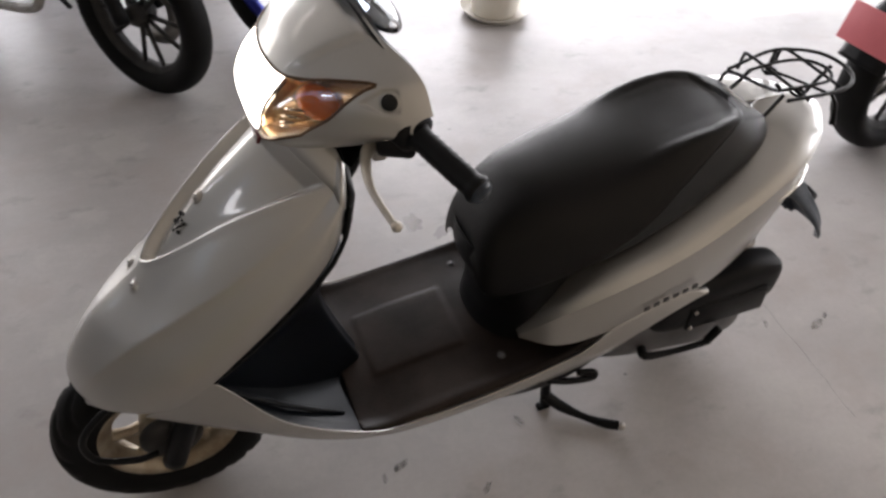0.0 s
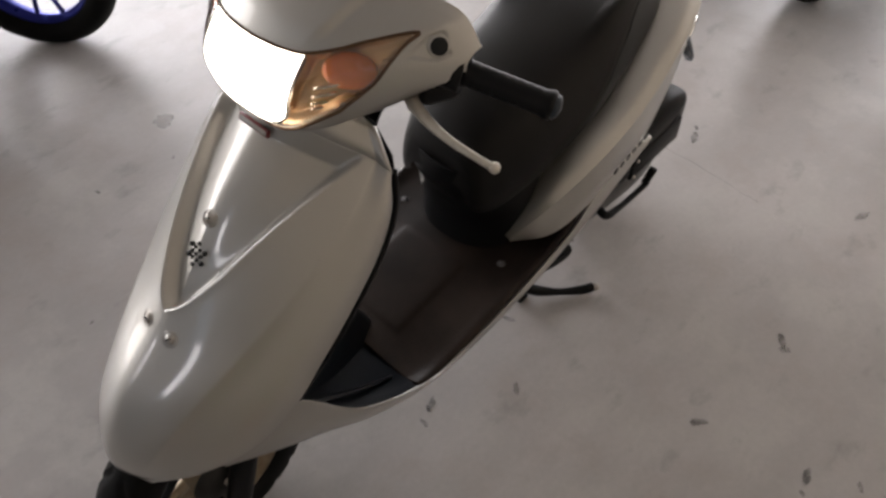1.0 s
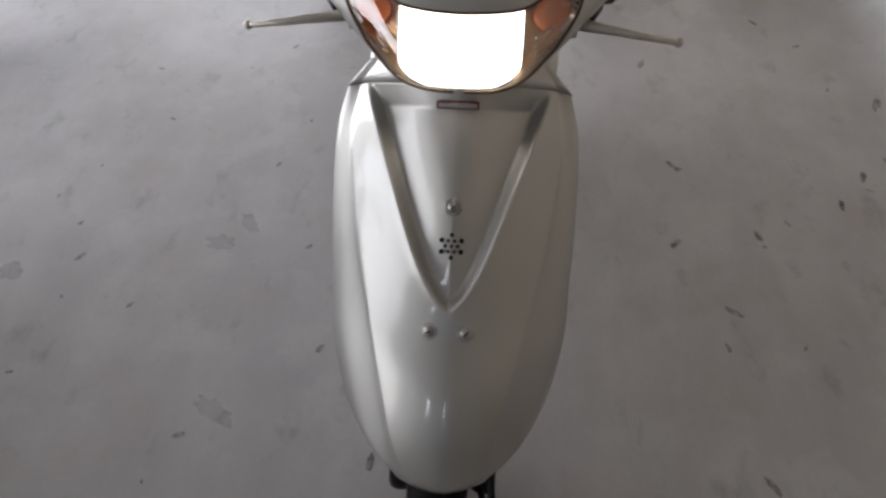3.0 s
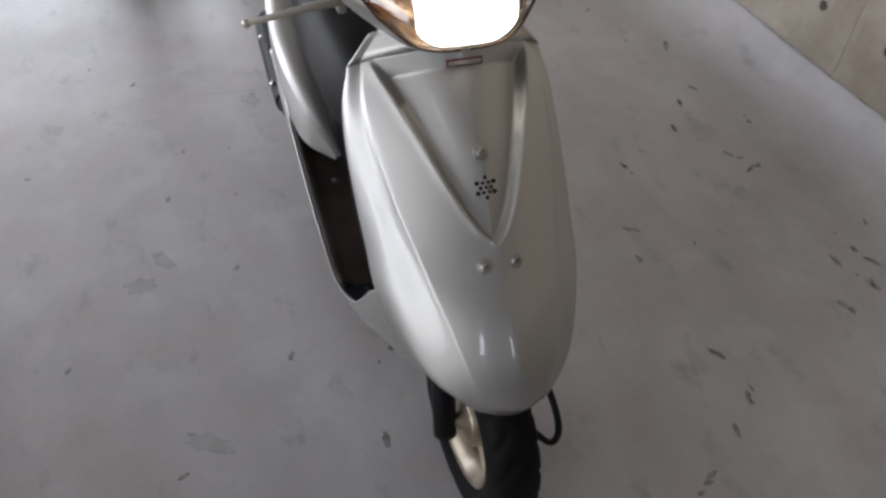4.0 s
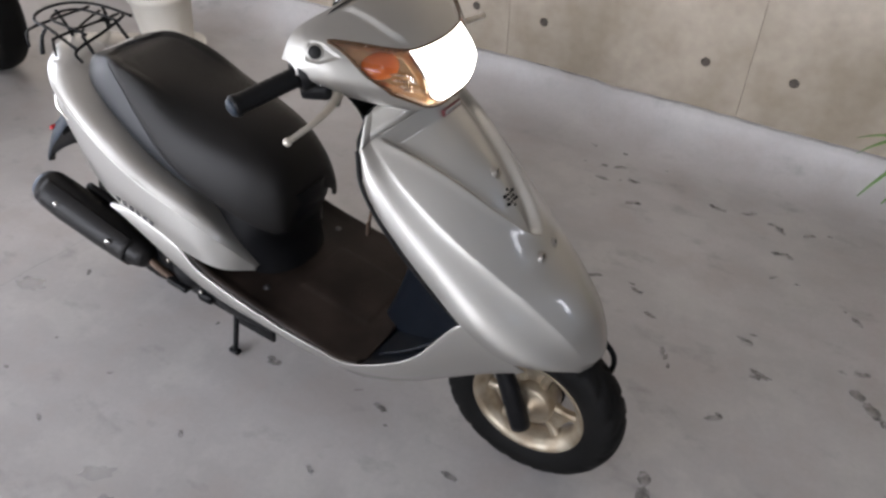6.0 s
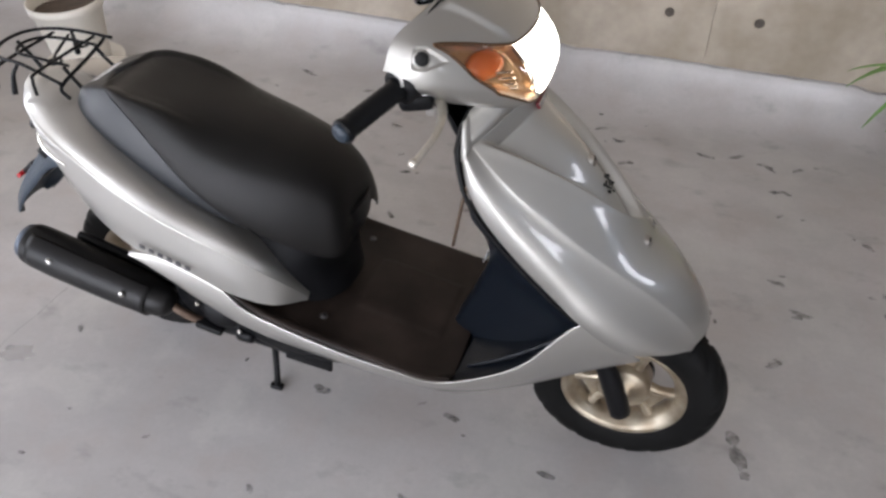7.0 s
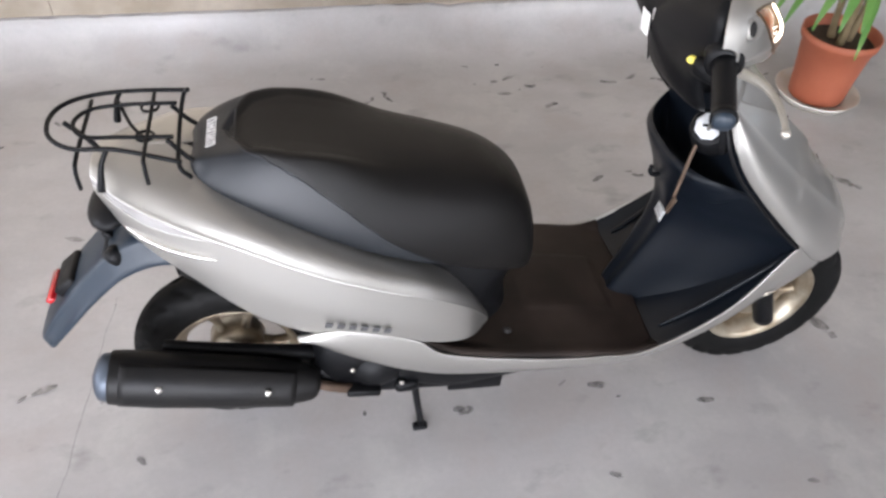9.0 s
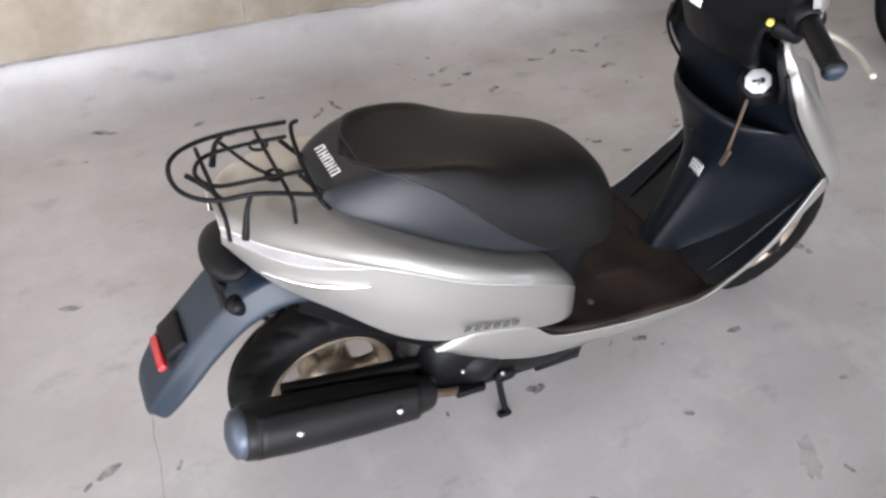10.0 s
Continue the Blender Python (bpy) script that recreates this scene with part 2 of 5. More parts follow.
# ---- mesh helpers ----
def part(name, geo, mat, parent=None, label="", smooth=True, at=None):
    """Links verts and faces, or a bmesh, as one mesh object."""
    me = bpy.data.meshes.new(name)
    if isinstance(geo, bmesh.types.BMesh):
        geo.to_mesh(me)
        geo.free()
    else:
        me.from_pydata([tuple(map(float, v)) for v in geo[0]], [], [tuple(map(int, f)) for f in geo[1]])
        me.validate()
    me.materials.append(mat)
    if smooth:
        me.shade_smooth()
    me.update()
    ob = new(name, me)
    if parent:
        ob.parent = parent
    if at is not None:
        ob.matrix_local = at
    if label:
        tagged(ob, label)
    return ob


def thing(name, label, category, at=None, group="", kind=""):
    ob = new(name)
    ob.empty_display_size = 0.1
    if at is not None:
        ob.matrix_world = at
    return tagged(ob, label, category, group, kind)


def spline(p, n, closed=False):
    """n points along a smooth curve through the knots p (any trailing shape)."""
    p = np.asarray(p, float)
    k = len(p)
    s = np.linspace(0, k if closed else k - 1, n, endpoint=not closed)
    i = np.minimum(s.astype(int), k - 1 if closed else k - 2)
    f = (s - i).reshape(-1, *([1] * (p.ndim - 1)))
    if closed:
        a, b, c, d = (p[(i + o) % k] for o in (-1, 0, 1, 2))
    else:
        q = np.concatenate([2 * p[:1] - p[1:2], p, 2 * p[-1:] - p[-2:-1]])
        a, b, c, d = (q[i + o] for o in (0, 1, 2, 3))
    return 0.5 * (2 * b + (c - a) * f + (2 * a - 5 * b + 4 * c - d) * f**2 + (3 * b - a - 3 * c + d) * f**3)


def net(p, nu, nv):
    """A smooth surface through a grid of knots: (rows, columns, 3) to (nu, nv, 3)."""
    g = spline(p, nu)
    return np.swapaxes(spline(np.swapaxes(g, 0, 1), nv), 0, 1)


def both(half):
    """A half surface whose first column lies on y = 0, made whole."""
    m = half[:, :0:-1].copy()
    m[..., 1] *= -1
    return np.concatenate([m, half], 1)


def mirror_net(p, nu, nv):
    """A smooth surface through a half grid of knots and its mirror image; nv: columns in all (odd)."""
    return net(both(np.asarray(p, float)), nu, nv)


def normals(g):
    n = np.cross(np.gradient(g, axis=0), np.gradient(g, axis=1))
    return n / np.maximum(np.linalg.norm(n, axis=-1, keepdims=True), 1e-9)


def sheet(g, thick=0.0, keep=None, flip=False):
    """Faces of a point grid, kept where keep is true, with a back and rims when thick."""
    nu, nv = g.shape[:2]
    idx = np.arange(nu * nv).reshape(nu, nv)
    f = np.stack([idx[:-1, :-1], idx[1:, :-1], idx[1:, 1:], idx[:-1, 1:]], -1)
    f = f.reshape(-1, 4) if keep is None else f[keep]
    if flip:
        f = f[:, ::-1]
    used, inv = np.unique(f, return_inverse=True)
    v = g.reshape(-1, 3)[used]
    f = inv.reshape(-1, 4)
    if not thick:
        return v, f
    n = normals(g).reshape(-1, 3)[used] * (-1 if flip else 1)
    edges = {}
    for q in f.tolist():
        for a, b in zip(q, q[1:] + q[:1]):
            if (b, a) in edges:
                del edges[(b, a)]
            else:
                edges[(a, b)] = 1
    k = len(v)
    rim = [(b, a, a + k, b + k) for a, b in edges]
    return np.concatenate([v, v - n * thick]), np.concatenate([f, f[:, ::-1] + k, np.array(rim).reshape(-1, 4)])


def join(*geos):
    v, f, k = [], [], 0
    for a, b in geos:
        v += [tuple(x) for x in a]
        f += [tuple(int(i) + k for i in q) for q in b]
        k = len(v)
    return v, f


def mirrored(geo):
    v = np.array(geo[0], float)
    v[:, 1] *= -1
    return v, [tuple(q)[::-1] for q in geo[1]]


def tube(path, r, n=12, steps=0, closed=False):
    """A round bar along a smooth path; r: one radius or one a knot."""
    path = np.asarray(path, float)
    r = np.full(len(path), r) if np.isscalar(r) else np.asarray(r, float)
    if steps:
        r = spline(r, steps, closed)
        path = spline(path, steps, closed)
    k = len(path)
    t = np.roll(path, -1, 0) - np.roll(path, 1, 0) if closed else np.gradient(path, axis=0)
    t /= np.maximum(np.linalg.norm(t, axis=1, keepdims=True), 1e-9)
    side = np.cross(t[0], (0, 0, 1) if abs(t[0][2]) < 0.9 else (1, 0, 0))
    v, f = [], []
    for i in range(k):
        side = side - t[i] * (side @ t[i])
        side /= np.linalg.norm(side)
        up = np.cross(t[i], side)
        for a in np.arange(n) * 2 * math.pi / n:
            v.append(path[i] + r[i] * (math.cos(a) * side + math.sin(a) * up))
    for i in range(k if closed else k - 1):
        j = (i + 1) % k
        for a in range(n):
            b = (a + 1) % n
            f.append((i * n + a, i * n + b, j * n + b, j * n + a))
    if not closed:
        v += [path[0] - t[0] * r[0] * 0.25, path[-1] + t[-1] * r[-1] * 0.25]
        for a in range(n):
            b = (a + 1) % n
            f += [(k * n, b, a), (k * n + 1, (k - 1) * n + a, (k - 1) * n + b)]
    return np.array(v), f


def lathe(profile, n=48, axis="z", centre=(0, 0, 0), closed=False):
    """A turned form: (radius, height) pairs round an axis."""
    v, f, k = [], [], len(profile)
    for i in range(n):
        a = 2 * math.pi * i / n
        for r, h in profile:
            c, s = r * math.cos(a), r * math.sin(a)
            v.append({"z": (c, s, h), "y": (c, h, -s), "x": (h, c, s)}[axis])
    for i in range(n):
        j = (i + 1) % n
        for b in range(k if closed else k - 1):
            d = (b + 1) % k
            f.append((i * k + b, j * k + b, j * k + d, i * k + d))
    return np.array(v) + np.array(centre), f


def block(size, at=(0, 0, 0), bevel=0.004, turn=(0, 0, 0)):
    """A box with rounded edges, as verts and faces."""
    bm = bmesh.new()
    bmesh.ops.create_cube(bm, size=1.0, matrix=Matrix.Diagonal((*size, 1)))
    if bevel:
        bmesh.ops.bevel(bm, geom=bm.edges[:], offset=bevel, segments=2, profile=0.5, affect="EDGES")
    bm.transform(pose(*at, *turn))
    geo = np.array([v.co[:] for v in bm.verts]), [tuple(v.index for v in f.verts) for f in bm.faces]
    bm.free()
    return geo


def ball(centre, radii, n=16, m=10, turn=(0, 0, 0)):
    prof = [(math.sin(math.pi * i / m), math.cos(math.pi * i / m)) for i in range(m + 1)]
    v, f = lathe(prof[::-1], n)
    v = v * np.array(radii)
    r = np.array(Euler([radians(a) for a in turn]).to_matrix())
    return v @ r.T + np.array(centre), f


def moved(geo, m):
    a = np.array(m)
    return np.array(geo[0]) @ a[:3, :3].T + a[:3, 3], geo[1]


def knots(*rows):
    return np.array(rows, float)


# ---- the bay ----
WALL_Y, X0, X1, Y0, TOP = 1.62, -5.2, 4.6, -3.7, 2.75


def flat(name, x0, x1, y0, y1, z0, z1, mat, label, category="", bevel=0.0):
    ob = part(name, block((x1 - x0, y1 - y0, z1 - z0), ((x0 + x1) / 2, (y0 + y1) / 2, (z0 + z1) / 2), bevel), mat, None, label, smooth=False)
    return tagged(ob, label, category or name.split("_")[0], kind="structure")


flat("floor", X0, X1, Y0, WALL_Y + 0.2, -0.12, 0.0, FLOOR, "grey painted concrete floor, glossy, scuffed and stained", "floor")
# unseen front wall, darkened so the scooter's nose reflects less
for _i, (_a, _b) in enumerate(((Y0, -1.98), (-1.52, 0.07), (0.53, WALL_Y + 0.2))):
    flat("wall_front_%d" % (_i + 1), X1, X1 + 0.2, _a, _b, -0.12, TOP, DIM, "unseen plastered wall between added narrow windows, darkened to dim reflections", "wall")
# the narrow windows are added to hold the two streak lamps
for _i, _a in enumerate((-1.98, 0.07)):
    flat("wall_sill_%d" % (_i + 1), X1, X1 + 0.2, _a, _a + 0.46, -0.12, 1.2, DIM, "unseen darkened plastered wall under an added narrow window", "wall")
    flat("wall_head_%d" % (_i + 1), X1, X1 + 0.2, _a, _a + 0.46, 2.3, TOP, DIM, "unseen darkened plastered wall over an added narrow window", "wall")
flat("pier", 0.75, 1.3, Y0 - 0.2, Y0, -0.12, TOP, PLASTER, "plain grey plastered pier between the two side openings", "pier")
flat("wall_side", 4.4, X1, Y0 - 0.2, Y0, -0.12, TOP, PLASTER, "plain grey plastered wall beside the opening", "wall")
flat("lintel_side_1", X0 - 0.2, 0.75, Y0 - 0.2, Y0, 2.3, TOP, PLASTER, "plastered beam over the wide side opening", "beam")
flat("lintel_side_2", 1.3, 4.4, Y0 - 0.2, Y0, 2.3, TOP, PLASTER, "plastered beam over the second side opening", "beam")
# added out of view to keep direct sun out of the second opening
flat("canopy", 0.75, X1 + 0.2, Y0 - 3.4, Y0 - 0.2, 2.45, 2.6, PLASTER, "unseen flat grey slab added outside the side opening to block the sun", "canopy")
flat("lintel_rear", X0 - 0.2, X0, Y0, WALL_Y + 0.2, 2.3, TOP, PLASTER, "plastered beam over the wide rear opening", "beam")
flat("pillar", X0 - 0.2, X0 + 0.05, Y0 - 0.2, Y0 + 0.05, -0.12, 2.3, PLASTER, "plastered corner pillar between the two openings", "pillar")
# unseen rear wall in the same darkened tone, to lower the fill
flat("wall_rear", X0 - 0.2, X0, 1.1, WALL_Y + 0.2, -0.12, 2.3, DIM, "unseen plastered wall beside the rear opening, darkened to cut bounce light", "wall")
flat("ceiling", X0 - 0.2, X1 + 0.2, Y0 - 0.2, WALL_Y + 0.2, TOP, TOP + 0.15, SOFFIT, "flat pale grey plastered ceiling", "ceiling")
tagged(part("ground", (knots((-300, -300, -0.1), (300, -300, -0.1), (300, 300, -0.1), (-300, 300, -0.1)), [(0, 1, 2, 3)]), GROUND, smooth=False),
       "pale outdoor concrete ground reaching the horizon", "ground", kind="structure")


def concrete_wall():
    """Cast wall: panels with fine joints and the round tie holes of the formwork."""
    root = thing("wall_north", "bare cast concrete wall with tie holes and form joints", "wall", kind="structure")
    flat_geo = block((X1 - X0, 0.2, TOP + 0.12), ((X0 + X1) / 2, WALL_Y + 0.106, (TOP - 0.12) / 2), 0)
    part("core", flat_geo, CONCRETE, root, smooth=False)
    panel = None
    step, first = 0.967, 0.487 - 0.967 * 6
    for row, (z0, z1) in enumerate(((0.165, 0.965), (0.968, 1.868), (1.871, 2.745))):
        me = None
        for i in range(11):
            x = first + step * i
            if x < X0 or x + step > X1 + 0.2:
                continue
            if me is None:
                ob = part("panel", block((step - 0.002, 0.02, z1 - z0), (0, 0, 0), 0.001), CONCRETE, root, smooth=False)
                me = ob.data
            else:
                ob = new("panel", me)
                ob.parent = root
            ob.matrix_local = pose(x + step / 2, WALL_Y + 0.008, (z0 + z1) / 2)
    dish = lathe([(0.0, 0.0012), (0.009, 0.0010), (0.0125, 0.0006), (0.0145, -0.0002), (0.0165, 0.0002), (0.0175, 0.0014)], 20, "y")
    dish = (np.array(dish[0]), dish[1])
    me = None
    for i in range(9):
        for off in (0.157, 0.812):
            x = first + step * (i + 1) + off
            for z in (0.345, 1.16, 1.42, 2.3):
                if X0 + 0.1 < x < X1 - 0.1:
                    if me is None:
                        ob = part("tie_hole", dish, PLUG, root)
                        me = ob.data
                    else:
                        ob = new("tie_hole", me)
                        ob.parent = root
                    ob.matrix_local = pose(x, WALL_Y - 0.0035, z)
    return root


concrete_wall()


def foot_line(x):
    """Height of the paint's ragged upper edge on the wall, with a few chipped bites."""
    chip = max(0.0, noise.noise((x * 2.6, 0, 11)) - 0.22) * min(1.0, 0.5 + abs(noise.noise((x * 19, 2, 5))))
    return 0.160 + 0.009 * noise.noise((x * 2.2, 0, 4)) + 0.004 * noise.noise((x * 14, 0, 8)) - 0.06 * chip


def upstand():
    """The floor paint carried up a wide cove at the foot of the wall, with a ragged upper edge."""
    xs = np.linspace(X0, X1, 500)
    rows = []
    for y, k in ((1.36, 0.0), (1.41, 0.012), (1.46, 0.045), (1.505, 0.12), (1.545, 0.25), (1.575, 0.42), (1.595, 0.62), (1.607, 0.82), (1.6135, 0.96), (1.618, 0.99), (1.627, 1.0)):
        rows.append([(x, y + 0.002 * (k > 0) * noise.noise((x * 2, y * 9, 3)), 0.0008 + k * foot_line(x)) for x in xs])
    ob = part("kerb", sheet(np.array(rows), flip=True), FLOOR, None)
    return tagged(ob, "grey floor paint carried up a cove at the wall", "kerb", kind="structure")


upstand()


def scuffs():
    """Dark scuffs and shoe marks on the floor paint, thickest between the scooter and the wall."""
    rng = random.Random(4)
    v, f = [], []

    def mark(x, y, length, width, a):
        k, n = len(v), 16
        ring = []
        for i in range(n):
            b = 2 * math.pi * i / n
            r = 1 + rng.uniform(-0.22, 0.2)
            px, py = length * r * math.cos(b), width * r * math.sin(b)
            ring.append((x + px * math.cos(a) - py * math.sin(a), y + px * math.sin(a) + py * math.cos(a), 0.0012 + 0.0001 * (k // n % 28)))
        v.extend(ring)
        f.append(tuple(range(k, k + n)))

    spots = [(-0.23, 1.4), (-0.1, 1.36), (0.21, 1.29), (0.45, 1.37), (0.29, 1.19), (1.46, 1.44), (1.55, 1.46), (1.74, 1.44), (1.75, 1.24), (1.99, 1.46), (2.11, 1.45), (1.78, 0.66), (2.09, 0.7), (2.04, 0.91), (1.05, -0.09), (1.31, -0.17),
             (0.72, -0.12), (0.84, 0.7), (0.60, 0.59), (0.27, 0.62), (-0.43, 1.17), (-0.28, 0.59), (1.0, 1.42), (1.14, 1.43), (1.15, 1.31), (-0.26, 0.07), (0.6, 1.19), (0.42, 1.09), (1.23, 1.25), (1.27, 1.12),
             (1.12, 1.21), (1.54, 1.25), (1.64, 1.28), (1.84, 1.26), (1.78, 1.11), (1.85, 0.55), (1.79, 0.34), (1.52, 0.61), (1.6, 0.49), (0.56, 0.82), (0.68, 1.23), (1.33, 1.4), (1.31, 0.69), (1.45, 0.69), (0.98, 0.12)]
    for x, y in spots:
        a = rng.uniform(-0.5, 0.9) + (math.pi / 2 if rng.random() < 0.25 else 0)
        k = rng.uniform(0.7, 1.15)
        mark(x, y, 0.025 * k, 0.009 * k, a)
        for _ in range(rng.randint(0, 2)):
            e = rng.gauss(0, 0.028)
            mark(x + e * math.cos(a) + rng.gauss(0, 0.008), y + e * math.sin(a) + rng.gauss(0, 0.008), rng.uniform(0.005, 0.018), rng.uniform(0.003, 0.009), a + rng.gauss(0, 0.6))
    # two clear shoe prints: a sole and a heel
    for x, y, a in ((1.72, 0.02, 1.9), (2.13, 0.58, 2.4)):
        c, q = math.cos(a), math.sin(a)
        mark(x, y, 0.034, 0.017, a)
        mark(x + 0.055 * c, y + 0.055 * q, 0.022, 0.015, a + 0.2)
        mark(x - 0.045 * c, y - 0.045 * q, 0.012, 0.012, a)
    for i in range(14):
        x, y = rng.uniform(-0.8, 2.3), rng.betavariate(2.2, 1.6) * 1.35 + 0.15
        s = rng.uniform(0.3, 0.9) ** 2
        mark(x, y, 0.006 + 0.020 * s, 0.003 + 0.006 * s, rng.uniform(-0.6, 1.0))
    for i in range(32):
        x, y = rng.uniform(-1.0, 2.6), rng.uniform(-1.2, 0.2)
        s = rng.uniform(0.2, 0.8) ** 2
        mark(x, y, 0.005 + 0.02 * s, 0.003 + 0.007 * s, rng.uniform(0, math.pi))
    return tagged(part("floor_scuffs", (v, f), SCUFF, smooth=False), "dark scuffs and shoe marks on the floor paint", "scuff marks", kind="stuff")


scuffs()


def pale_spots():
    """Paler worn spots in the floor paint."""
    rng = random.Random(9)
    v, f = [], []
    for x, y, a, length, width in ((1.207, -0.545, 1.0, 0.062, 0.024), (0.82, -1.207, 0.8, 0.04, 0.03), (0.60, -0.61, 0.6, 0.05, 0.02), (0.68, -0.67, 1.4, 0.04, 0.03), (-0.12, -0.28, 0.3, 0.05, 0.03)):
        k = len(v)
        for i in range(20):
            b = 2 * math.pi * i / 20
            r = 1 + rng.uniform(-0.25, 0.2)
            px, py = length * r * math.cos(b), width * r * math.sin(b)
            v.append((x + px * math.cos(a) - py * math.sin(a), y + px * math.sin(a) + py * math.cos(a), 0.0006))
        f.append(tuple(range(k, k + 20)))
    return tagged(part("floor_paint_spots", (v, f), PALE, smooth=False), "pale worn spots in the grey floor paint", "worn spots", kind="stuff")


pale_spots()


def floor_crack():
    """A hairline crack across the floor behind the rear wheel."""
    pts = [(-0.195 + 0.06 * t + 0.008 * noise.noise((t * 9, 0, 2)), -0.45 + 0.8 * t, 0.0) for t in np.linspace(0, 1, 60)]
    v, f = [], []
    for i, (x, y, z) in enumerate(pts):
        w = 0.0006 + 0.0009 * abs(noise.noise((i * 0.37, 5, 1)))
        v += [(x - w, y, 0.0009), (x + w, y, 0.0009)]
        if i:
            f.append((2 * i - 2, 2 * i - 1, 2 * i + 1, 2 * i))
    return tagged(part("floor_crack", (v, f), SCUFF, smooth=False), "hairline crack in the floor paint", "crack", kind="stuff")


floor_crack()


def wall_gap():
    """The dark ragged gap between the cast wall and the painted fillet at its foot."""
    xs = np.linspace(X0, X1, 500)
    rows = []
    for k in (0, 1):
        rows.append([(x, WALL_Y - 0.0075 - 0.001 * k, foot_line(x) + (k - 0.5) * max(0.0, 0.016 * abs(noise.noise((x * 7, 3, k))) - 0.002)) for x in xs])
    return tagged(part("wall_gap", sheet(np.array(rows), 0.0, flip=True), GAP), "dark ragged gap along the foot of the wall", "gap", kind="structure")


wall_gap()


def ceiling_lamp(at):
    root = thing("ceiling_light", "white two-tube fluorescent fitting fixed to the ceiling", "ceiling light", at, "ceiling lights")
    part("housing", block((1.25, 0.16, 0.05), (0, 0, -0.026), 0.008), PLASTER, root)
    for y in (-0.045, 0.045):
        part("tube", lathe([(0.0, -0.59), (0.013, -0.59), (0.013, 0.59), (0.0, 0.59)], 14, "x", (0, y, -0.075)), TUBE, root)
        for x in (-0.6, 0.6):
            part("end_cap", block((0.03, 0.03, 0.06), (x, y, -0.065), 0.004), PLASTER, root)
    return root


for _x, _y in ((2.9, -2.2), (1.1, -2.2), (-0.7, -2.2), (-2.5, -2.2)):
    ceiling_lamp(pose(_x, _y, TOP))


# ---- the scooter ----
SCOOTER = thing("scooter", "silver motor scooter with black seat and lit headlamp on its stand", "scooter", pose(0, -0.0276, 0, -1.0, 0, 0.8))


def front_cover():
    centre = knots((1.180, 0, 0.893), (1.240, 0, 0.837), (1.300, 0, 0.777), (1.363, 0, 0.700), (1.425, 0, 0.622), (1.495, 0, 0.557), (1.545, 0, 0.488), (1.566, 0, 0.430), (1.556, 0, 0.394))
    ridge = knots((1.112, 0.148, 0.842), (1.165, 0.158, 0.795), (1.22, 0.155, 0.745), (1.29, 0.143, 0.685), (1.368, 0.122, 0.62), (1.448, 0.100, 0.554), (1.514, 0.078, 0.488), (1.545, 0.058, 0.434), (1.548, 0.044, 0.402))
    edge = knots((1.10, 0.165, 0.818), (1.118, 0.182, 0.77), (1.155, 0.19, 0.715), (1.215, 0.192, 0.648), (1.28, 0.19, 0.582), (1.338, 0.187, 0.526), (1.408, 0.164, 0.462), (1.475, 0.124, 0.432), (1.528, 0.066, 0.408))
    c, r, e = spline(centre, 220)[:, None], spline(ridge, 220)[:, None], spline(edge, 220)[:, None]
    s = np.linspace(0, 1, 101)[None, :, None]
    brow = c + (r - c) * np.concatenate([s ** 1.6, s, s ** 1.6], 2)
    flank = r + (e - r) * s + np.array((0.004, 0.012, 0.005)) * 6.75 * s * s * (1 - s)
    whole = both(np.concatenate([brow, flank[:, 1:]], 1))
    for k in range(500):
        whole[:, 1:-1] = 0.25 * whole[:, :-2] + 0.5 * whole[:, 1:-1] + 0.25 * whole[:, 2:]
        if k == 7:
            crisp = whole.copy()
    # the crease fades towards the nose
    fade = np.clip((np.linspace(0, 1, 220) - 0.70) / 0.27, 0, 1)[:, None, None]
    whole = crisp + (whole - crisp) * fade * fade * (3 - 2 * fade)
    # the sunk V-shaped middle panel
    v = np.linspace(0, 1, 220)[:, None]
    half = np.where(v < 0.45, 0.141 * np.maximum(1 - v / 0.445, 0) ** 0.58, -0.03)
    d = half - np.abs(whole[..., 1])
    # it dips sharply inside its border and swells again to a crest along the middle
    dip = np.clip(d / 0.010, 0, 1)
    swell = np.clip((d - 0.008) / 0.085, 0, 1)
    lip = np.where(half > 0, np.exp(-((d - 0.001) / 0.010) ** 2), 0)
    sunk = dip * dip * (3 - 2 * dip) * (0.016 + 0.006 * (1 - swell * swell * (3 - 2 * swell))) - 0.0012 * lip
    sunk = sunk * np.clip(v / 0.05, 0, 1)
    n = normals(whole)
    whole = whole - n * np.sign(n[80, 200, 0]) * sunk[..., None]
    top = whole[0]
    cap = np.stack([top * (1, 1 - 0.24 * k, 1) + (-0.015 * k, 0, 0.045 * k) for k in (0, 0.35, 0.7, 1.0)])
    cover = part("front_cover", sheet(whole, 0.003), SILVER, SCOOTER, "silver painted plastic front cover")
    part("top_shelf", sheet(cap, 0.002), SILVER, cover)
    hood = np.stack([cap[3] + (-0.003, 0, 0), top * (1, 0.9, 1) + (-0.020, 0, 0.010), top * (1, 0.985, 1) + (-0.010, 0, -0.028), top + (-0.002, 0, -0.06)])
    part("shield_hood", sheet(hood, 0.002), BLACK, cover, "black plastic hood behind the front cover")
    n = normals(whole)
    n = n * np.sign(n[80, 200, 0])

    def seat_on(y, z):
        """The pose on the cover's face at that side distance and height, with z outwards."""
        col = int(np.argmin(np.abs(whole[100, :, 1] - y)))
        row = int(np.argmin(np.abs(whole[:, col, 2] - z)))
        return Matrix.Translation(whole[row, col]) @ Vector(n[row, col]).to_track_quat("Z", "Y").to_matrix().to_4x4()

